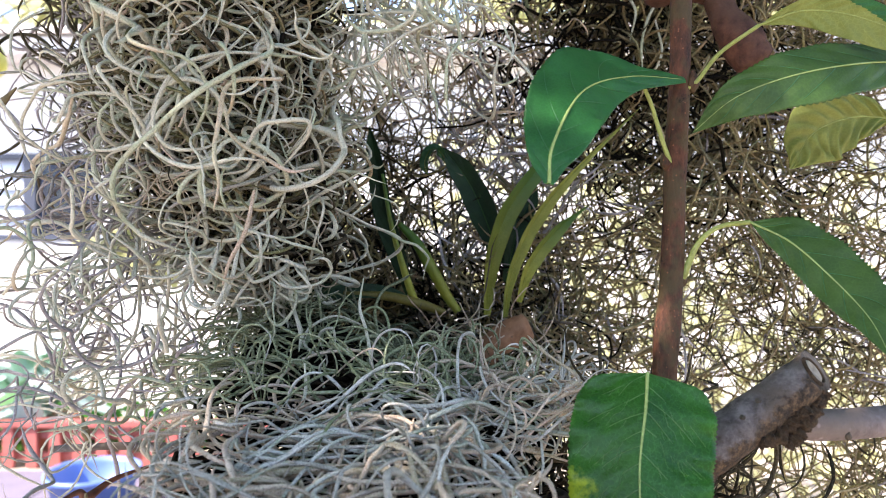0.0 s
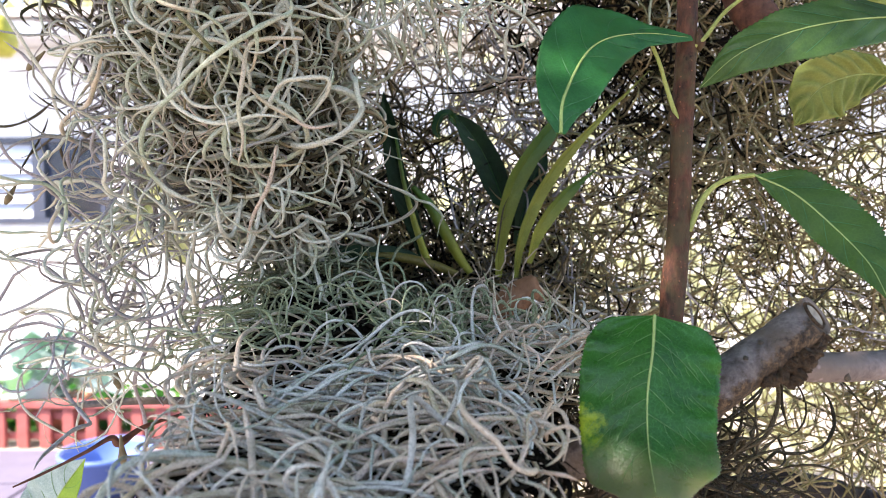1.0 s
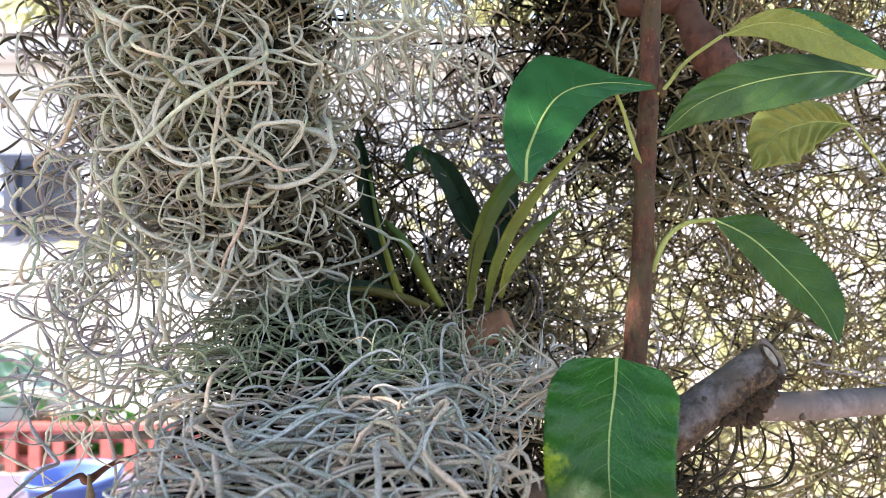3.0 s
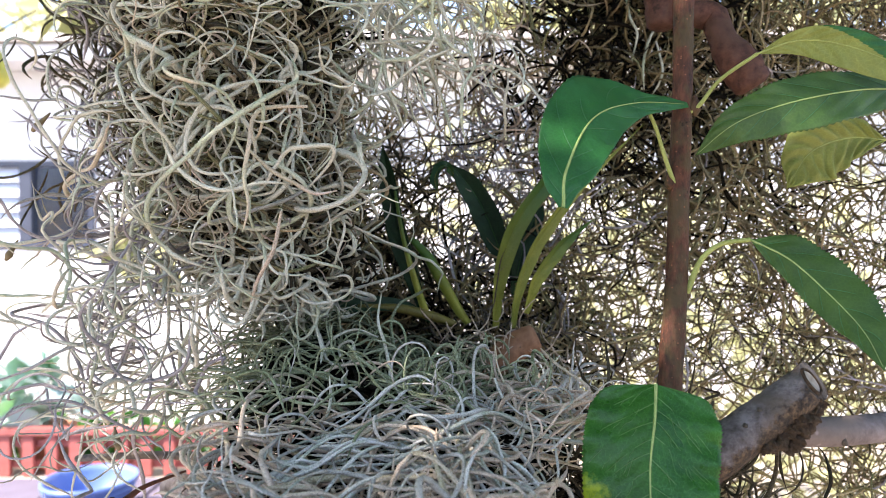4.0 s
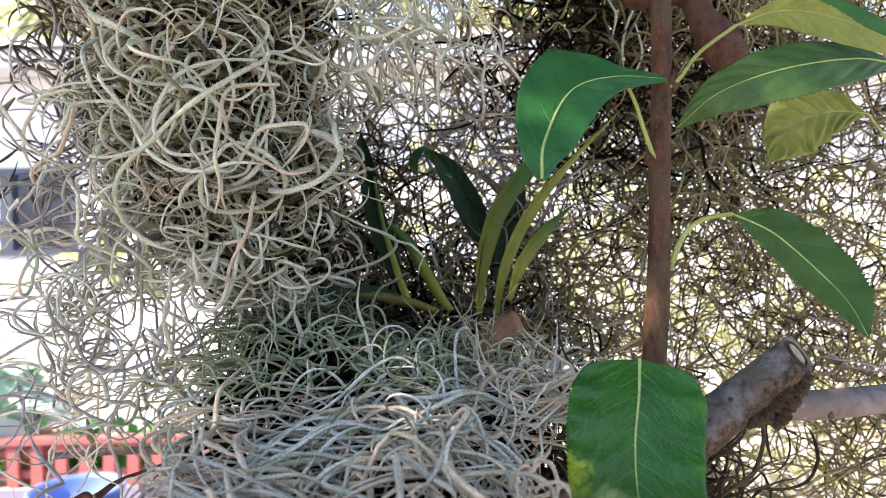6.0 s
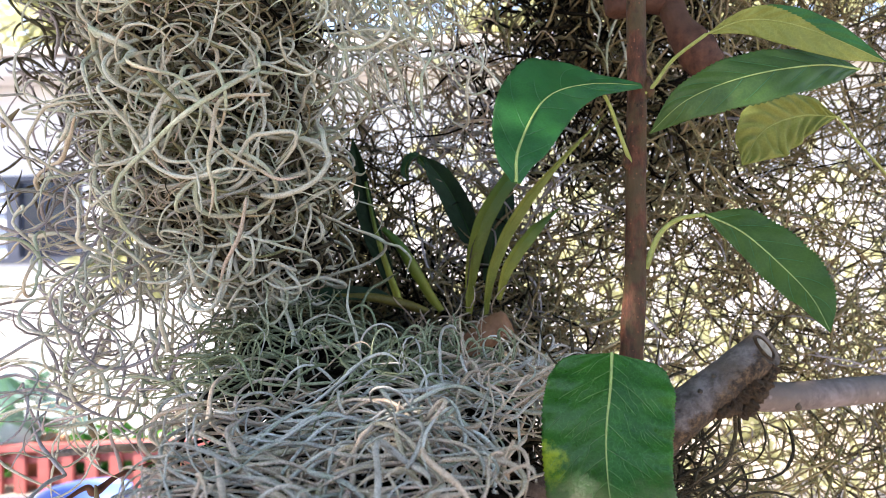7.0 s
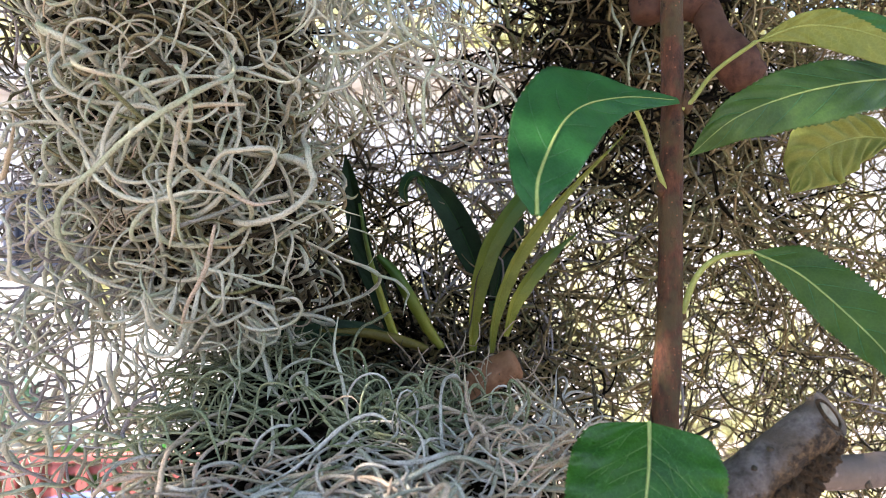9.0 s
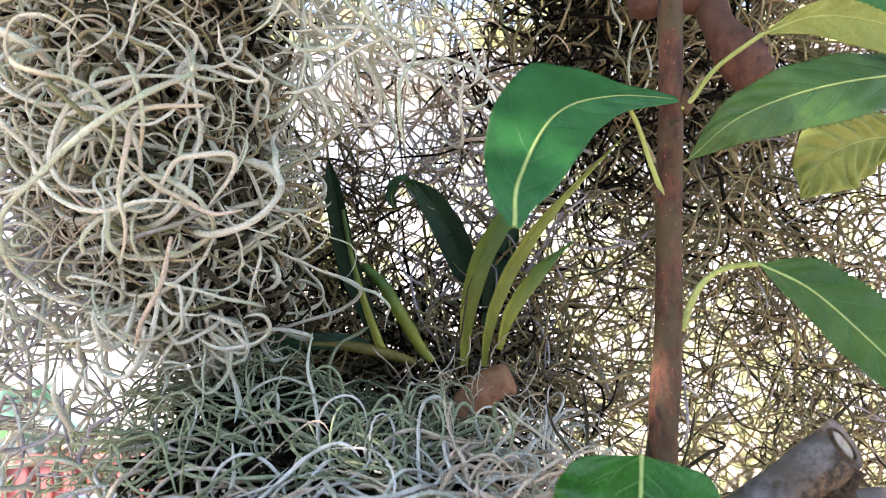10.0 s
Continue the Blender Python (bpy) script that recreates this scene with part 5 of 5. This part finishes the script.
    leaf(tree, [(0.1810, 0.2620, 1.5684), (0.1594, 0.2540, 1.5686), (0.1268, 0.2420, 1.5623), (0.1059, 0.2480, 1.5554), (0.0945, 0.2620, 1.5446)], [0, 7, 10.5, 11.5, 10, 6, 0], [0, 7, 10, 10.5, 9, 5.5, 0], (-0.1, -1, 0.35), top=M_LEAF_DULL, cup=-0.1, veins=7, vein_mat=M_HINT, quilt=0.0004, tooth=0.03, label="long green leaf with a pale midrib", rib=0.0004)
    leaf(tree, [(0.1928, 0.3000, 1.5559), (0.1738, 0.2970, 1.5564), (0.1551, 0.2930, 1.5494), (0.1438, 0.2900, 1.5339)], [0, 9, 14, 14, 0], [0, 8, 12, 12, 0], (0.0, -1, -0.1), top=M_UNDER, under=M_LEAF, cup=0.1, veins=0, wave=0.12, quilt=0.0024, label="yellow-green leaf seen from its underside",
         petiole=[(0.31, 0.40, 1.50), (0.2136, 0.3100, 1.5381), (0.1928, 0.3000, 1.5559)], stalk=0.6, pale_rib=M_PETIOLE, rib=0.0004)
    leaf(tree, [(0.1190, 0.2620, 1.5844), (0.1328, 0.2580, 1.5883), (0.1460, 0.2520, 1.5851), (0.1604, 0.2460, 1.5772), (0.1792, 0.2420, 1.5659)], [0, 3, 5.2, 6.2, 5.8, 4, 0], [0, 4, 6.5, 8, 8, 6, 0], (0.1, -1, -0.35), top=M_UNDER, under=M_LEAF, cup=0.15, veins=0, wave=0.1, turn=0.38, quilt=0.0006, label="arching yellow-green leaf lit from behind",
         petiole=[(0.0970, 0.2770, 1.5640), (0.1010, 0.2745, 1.5672), (0.1076, 0.2700, 1.5763), (0.1190, 0.2620, 1.5844)], stalk=0.8, pale_rib=M_PETIOLE, rib=0.0004)
    # sunlit sprigs farther off
    rng = np.random.default_rng(61)
    for tip, root, count in (((-0.6393, 1.1000, 1.8685), (-0.4730, 1.3000, 2.1339), 8), ((-0.5092, 1.0000, 1.8153), (-0.5046, 1.3000, 2.0723), 6), ((-0.6203, 1.2500, 1.4931), (-0.4126, 1.4000, 1.6474), 7), ((-0.5185, 1.2000, 1.4644), (-0.4126, 1.4000, 1.6474), 5)):
        tip, root = np.array(tip), np.array(root)
        rod("twig", [tuple(root), tuple((tip + root) / 2 + np.array((0, 0, 0.02))), tuple(tip)], [0.004, 0.003, 0.0015], M_OLD, tree, "", 12, 6)
        for k in range(count):
            b0 = tip + (root - tip) * 0.45 * k / count
            d = unit(np.array((rng.uniform(-1, 0.6), rng.uniform(-0.5, 0.5), rng.uniform(-1.0, 0.4)))) * rng.uniform(0.055, 0.085)
            w = rng.uniform(15, 21)
            leaf(tree, [tuple(b0), tuple(b0 + d * 0.5 + np.array((0, 0, 0.004))), tuple(b0 + d)], [0, w * 0.8, w, w * 0.7, 0], [0, w * 0.8, w, w * 0.7, 0], (rng.uniform(-0.6, 0.6), -1, rng.uniform(-0.2, 0.8)), M_BUSH, M_BUSH, veins=0, label="yellow-green sunlit leaf")
    # leaves above the view, added unseen to shade the moss from the sun
    rng = np.random.default_rng(8)
    lumps = np.array([(rng.uniform(-1.9, 1.3), rng.uniform(-0.55, 1.3), rng.uniform(2.10, 3.1)) for _ in range(60)])
    # extra lumps on the sun's path to keep the mat shaded
    lumps[55:] = np.array((-0.75, -0.10, 2.35)) + rng.normal(size=(5, 3)) * (0.30, 0.22, 0.25)
    for k in range(9):
        e = lumps[k]
        rod("branch", [(0.60, 0.45, 1.95), tuple((np.array((0.5, 0.45, 2.4)) + e) / 2), tuple(e)], [0.03, 0.02, 0.006], M_OLD, tree, "", 20, 8)
    n = 9000
    c = lumps[rng.integers(0, 60, n)] + rng.normal(size=(n, 3)) * (0.24, 0.24, 0.16)
    v, f = leaf_cloud(None, c, 0.075, rng)
    hang(tagged(new("crown", mesh_from("crown", v, f, M_LEAF, False)), "", kind="stuff"), tree)


def build_orchid():
    """The strap-leaved plant that sits on the limb in the moss."""
    plant = empty("orchid", (0.0236, 0.3900, 1.4628), "small strap-leaved orchid growing in the moss", "orchid")

    def strap(mid, width, face, top, under, label="", blunt=0.75, keel=M_STRAP_PALE):
        w = width
        return leaf(plant, mid, [w * 0.35, w * 0.6, w * 0.9, w, w * 0.9, w * blunt, 0], [w * 0.35, w * 0.6, w * 0.9, w, w * 0.9, w * blunt, 0], face, top, under, cup=0.45, veins=0, label=label, pale_rib=keel, rib=0.0004)

    strap([(0.0243, 0.3920, 1.4626), (0.0267, 0.3880, 1.4911), (0.0344, 0.3860, 1.5176), (0.0499, 0.3860, 1.5408), (0.0677, 0.3900, 1.5599)], 5.6, (0.35, -1, -0.1), M_STRAP_PALE, M_STRAP, "arching strap leaf, yellow-green below")
    strap([(0.0340, 0.3900, 1.4621), (0.0372, 0.3840, 1.4851), (0.0479, 0.3820, 1.5113), (0.0682, 0.3840, 1.5381), (0.1113, 0.3950, 1.5800)], 4.2, (0.5, -1, -0.5), M_KEEL, M_STRAP, "long strap leaf with a yellow-green keel", 0.4)
    strap([(0.0418, 0.3900, 1.4706), (0.0479, 0.3880, 1.4904), (0.0632, 0.3920, 1.5098), (0.0841, 0.4000, 1.5259)], 4.6, (0.4, -1, -0.4), M_STRAP_PALE, M_STRAP, "short strap leaf, yellow-green below", 0.35)
    strap([(0.0326, 0.4050, 1.4905), (0.0250, 0.4020, 1.5149), (0.0146, 0.3980, 1.5372), (-0.0003, 0.3950, 1.5570)], 8.0, (-0.2, -1, 0.2), M_STRAP_DARK, M_STRAP_PALE, "dark green strap leaf", keel=M_STRAP)
    strap([(0.0355, 0.4000, 1.4810), (0.0422, 0.4020, 1.5100), (0.0543, 0.4080, 1.5363)], 6.0, (0.2, -1, 0.1), M_STRAP_DARK, M_STRAP_PALE, "dark green strap leaf", keel=M_STRAP)
    strap([(0.0051, 0.3970, 1.5452), (-0.0019, 0.3950, 1.5545), (-0.0069, 0.3910, 1.5547), (-0.0100, 0.3890, 1.5476), (-0.0082, 0.3890, 1.5407)], 3.2, (-0.6, -1, 0.4), M_STRAP, M_STRAP, "small leaf curled at its tip")
    strap([(-0.0155, 0.3860, 1.4680), (-0.0223, 0.3820, 1.4915), (-0.0302, 0.3780, 1.5160), (-0.0349, 0.3740, 1.5430), (-0.0385, 0.3720, 1.5653)], 5.6, (-0.3, -1, 0.1), M_STRAP_DARK, M_STRAP, "dark green strap leaf half hidden in moss", keel=M_STRAP_DARK)
    strap([(-0.0123, 0.3820, 1.4674), (-0.0287, 0.3760, 1.4760), (-0.0548, 0.3680, 1.4773), (-0.0831, 0.3620, 1.4755), (-0.1054, 0.3580, 1.4730)], 4.5, (0.0, -1, 0.5), M_STRAP_DARK, M_STRAP, "dark strap leaf lying in the moss", keel=M_STRAP_DARK)
    rod("leaf_edge", [(-0.0144, 0.3830, 1.4689), (-0.0208, 0.3770, 1.4893), (-0.0274, 0.3730, 1.5144), (-0.0315, 0.3700, 1.5396)], [0.0024, 0.0019, 0.0012, 0.0008], M_STRAP_PALE, plant, "pale folded leaf edge", 24, 8)
    rod("cane", [(0.0085, 0.3880, 1.4655), (0.0025, 0.3860, 1.4740), (-0.0051, 0.3820, 1.4878), (-0.0142, 0.3800, 1.5038), (-0.0232, 0.3780, 1.5136)], [0.0020, 0.0028, 0.0032, 0.0029, 0.0015], M_STRAP_PALE, plant, "jointed yellow-green cane", 24, 10, 0.05)
    rod("cane", [(0.0010, 0.3860, 1.4648), (-0.0090, 0.3820, 1.4690), (-0.0190, 0.3780, 1.4722), (-0.0310, 0.3740, 1.4751), (-0.0519, 0.3690, 1.4766)], [0.0020, 0.0027, 0.0028, 0.0025, 0.0014], M_CANE_DRY, plant, "dry yellow-brown cane", 24, 10, 0.05)
    rng = np.random.default_rng(3)
    n = 26
    s = np.array((0.0233, 0.3850, 1.4587)) + rng.normal(size=(n, 3)) * (0.018, 0.006, 0.006)
    P = grow(4, s, rng.normal(size=(n, 3)) * (1, 0.6, 0.5), rng.uniform(0.02, 0.05, n), rng.uniform(30, 90, n), 14)
    v, f = tubes(P, taper(n, 14, rng.uniform(0.0004, 0.0008, n), rng), 5)
    hang(tagged(new("root", mesh_from("root", v, f, M_OLD)), "wiry brown roots", kind="stuff"), plant)
    n = 46
    s = np.array((0.022, 0.376, 1.4555)) + rng.normal(size=(n, 3)) * (0.022, 0.006, 0.005)
    P = grow(6, s, rng.normal(size=(n, 3)) * (1, 0.6, 0.5), rng.uniform(0.015, 0.04, n), rng.uniform(20, 110, n), 16)
    v, f = tubes(P, taper(n, 16, rng.uniform(0.00025, 0.0005, n), rng), 5)
    hang(tagged(new("root", mesh_from("root", v, f, M_TAN)), "fine pale dry roots", kind="stuff"), plant)
    knob = empty("branch_stump", (0.0379, 0.3920, 1.4435), "tan stump of a cut branch in the moss", "stump")
    rod("stump_body", [(0.0186, 0.3860, 1.4383), (0.0319, 0.3840, 1.4504), (0.0459, 0.3820, 1.4574)], [0.0070, 0.0085, 0.0080], M_KNOB, knob, "", 20, 14, 0.12)
    rod("bark_flap", [(0.0476, 0.3860, 1.4594), (0.0487, 0.3850, 1.4508), (0.0483, 0.3870, 1.4427)], [0.0016, 0.002, 0.001], M_OLD, knob, "loose strip of dark bark", 14, 6, 0.2)


def build_small():
    """Pear, twigs and the near leaf beyond the moss."""
    at = (-0.8202, 1.2500, 1.8306)
    pear = empty("pear", at, "unripe yellow-green pear hanging from a stalk", "pear")
    turned("fruit", [(0.004, -0.036), (0.018, -0.034), (0.027, -0.022), (0.029, -0.008), (0.024, 0.010), (0.016, 0.026), (0.011, 0.036), (0.003, 0.040)], M_PEAR, pear, "", 24, at)
    rod("stalk", [(at[0], at[1], at[2] + 0.038), (at[0] + 0.004, at[1], at[2] + 0.06), (at[0] + 0.05, at[1] + 0.05, at[2] + 0.12)], [0.0015], M_OLD, pear, "", 10, 6)


def build_twigs():
    t = empty("twig", (-0.1373, 0.2700, 1.4028), "thin dead twig with a curled dark tip", "twig")
    rod("twig_body", [(-0.1209, 0.3000, 1.4088), (-0.1334, 0.2850, 1.4067), (-0.1392, 0.2750, 1.4029), (-0.1417, 0.2720, 1.4057), (-0.1485, 0.2650, 1.4021), (-0.1606, 0.2580, 1.3965), (-0.1702, 0.2520, 1.3927)], [0.0006, 0.0011, 0.0019, 0.0013, 0.0007, 0.0006, 0.0004], M_RUST, t, "", 50, 8, 0.25)
    t = empty("cut_twig", (-0.1446, 0.3100, 1.3969), "short grey twig with a cut end", "twig")
    rod("twig_body", [(-0.120, 0.335, 1.405), (-0.160, 0.344, 1.403), (-0.1976, 0.3522, 1.3988)], [0.0022, 0.0019, 0.0017], M_LIMB, t, "", 24, 10, 0.1)
    leaf_thing = empty("loose_leaf", (-0.2640, 0.4200, 1.3233), "grey-green leaf with a yellow edge below the moss", "leaf")
    leaf(leaf_thing, [(-0.2250, 0.3450, 1.3199), (-0.2112, 0.3400, 1.3414), (-0.1992, 0.3350, 1.3594), (-0.1839, 0.3300, 1.3777)], [0, 13, 17, 12, 0], [0, 12, 15, 10, 0], (0, -1, 0.3), M_LOOSE, M_POT_LEAF, cup=0.15, veins=6, turn=-0.35, label="")
    rod("stalk", [(-0.2250, 0.3450, 1.3199), (-0.2535, 0.3600, 1.2909), (-0.42, 0.6, 1.25)], [0.0012, 0.0014, 0.002], M_PETIOLE, leaf_thing, "", 10, 6)
    for p, d in (((-0.1732, 0.2800, 1.5625), (-0.004, 0.0, -0.004)), ((-0.1377, 0.2700, 1.4319), (0.001, 0, -0.005)), ((-0.1238, 0.2450, 1.4098), (0.0005, 0, -0.006)), ((-0.2047, 0.3100, 1.5086), (-0.003, 0, -0.005)), ((0.2397, 0.3700, 1.5387), (0.004, 0, -0.004))):
        pod = empty("seed_pod", p, "dry brown seed pod caught in the moss", "seed pod", "seed pods in the moss")
        a = Vector(p)
        b = a + Vector(d)
        rod("pod_body", [tuple(a - Vector(d) * 0.9), tuple(a), tuple((a + b) / 2), tuple(b)], [0.0004, 0.0012, 0.0019, 0.0007], M_POD, pod, "", 14, 8, 0.2)


def build_unseen_wall():
    """An unseen wall added behind the camera to cut skylight from the front."""
    bm = bmesh.new()
    box(bm, -9.0, 9.0, -5.7, -5.5, -0.05, 2.6, 0.01)
    tagged(part("wall_south", bm, M_BACK_WALL), "plain wall added unseen behind the camera to cut skylight", "wall", kind="structure")


build_ground()
build_unseen_wall()
build_house()
build_fence()
build_tub()
build_pot_plant()
bush((1.40, 3.4, 1.0), (1.05, 0.4, 0.8), 2200, 0.09, 41, "sunlit yellow-green bush with small leaves")
bush((-0.9, 4.4, 1.55), (0.35, 0.3, 0.45), 350, 0.12, 42, "pale green sunlit bush beyond the fence")
bush((-3.0, 12.0, 5.0), (3.2, 1.2, 1.6), 2600, 0.32, 43, "tall pale green tree beyond the roof")
bush((4.0, 12.5, 5.0), (3.6, 1.2, 1.6), 2600, 0.32, 44, "tall pale green tree beyond the roof")
bush((-3.4, 5.05, 0.12), (1.7, 0.12, 0.10), 1400, 0.12, 45, "low dark green planting behind the red fence", M_LEAF)
build_tree()
build_orchid()
build_small()
build_twigs()
moss_hanging()
moss_bed()
moss_curtain()
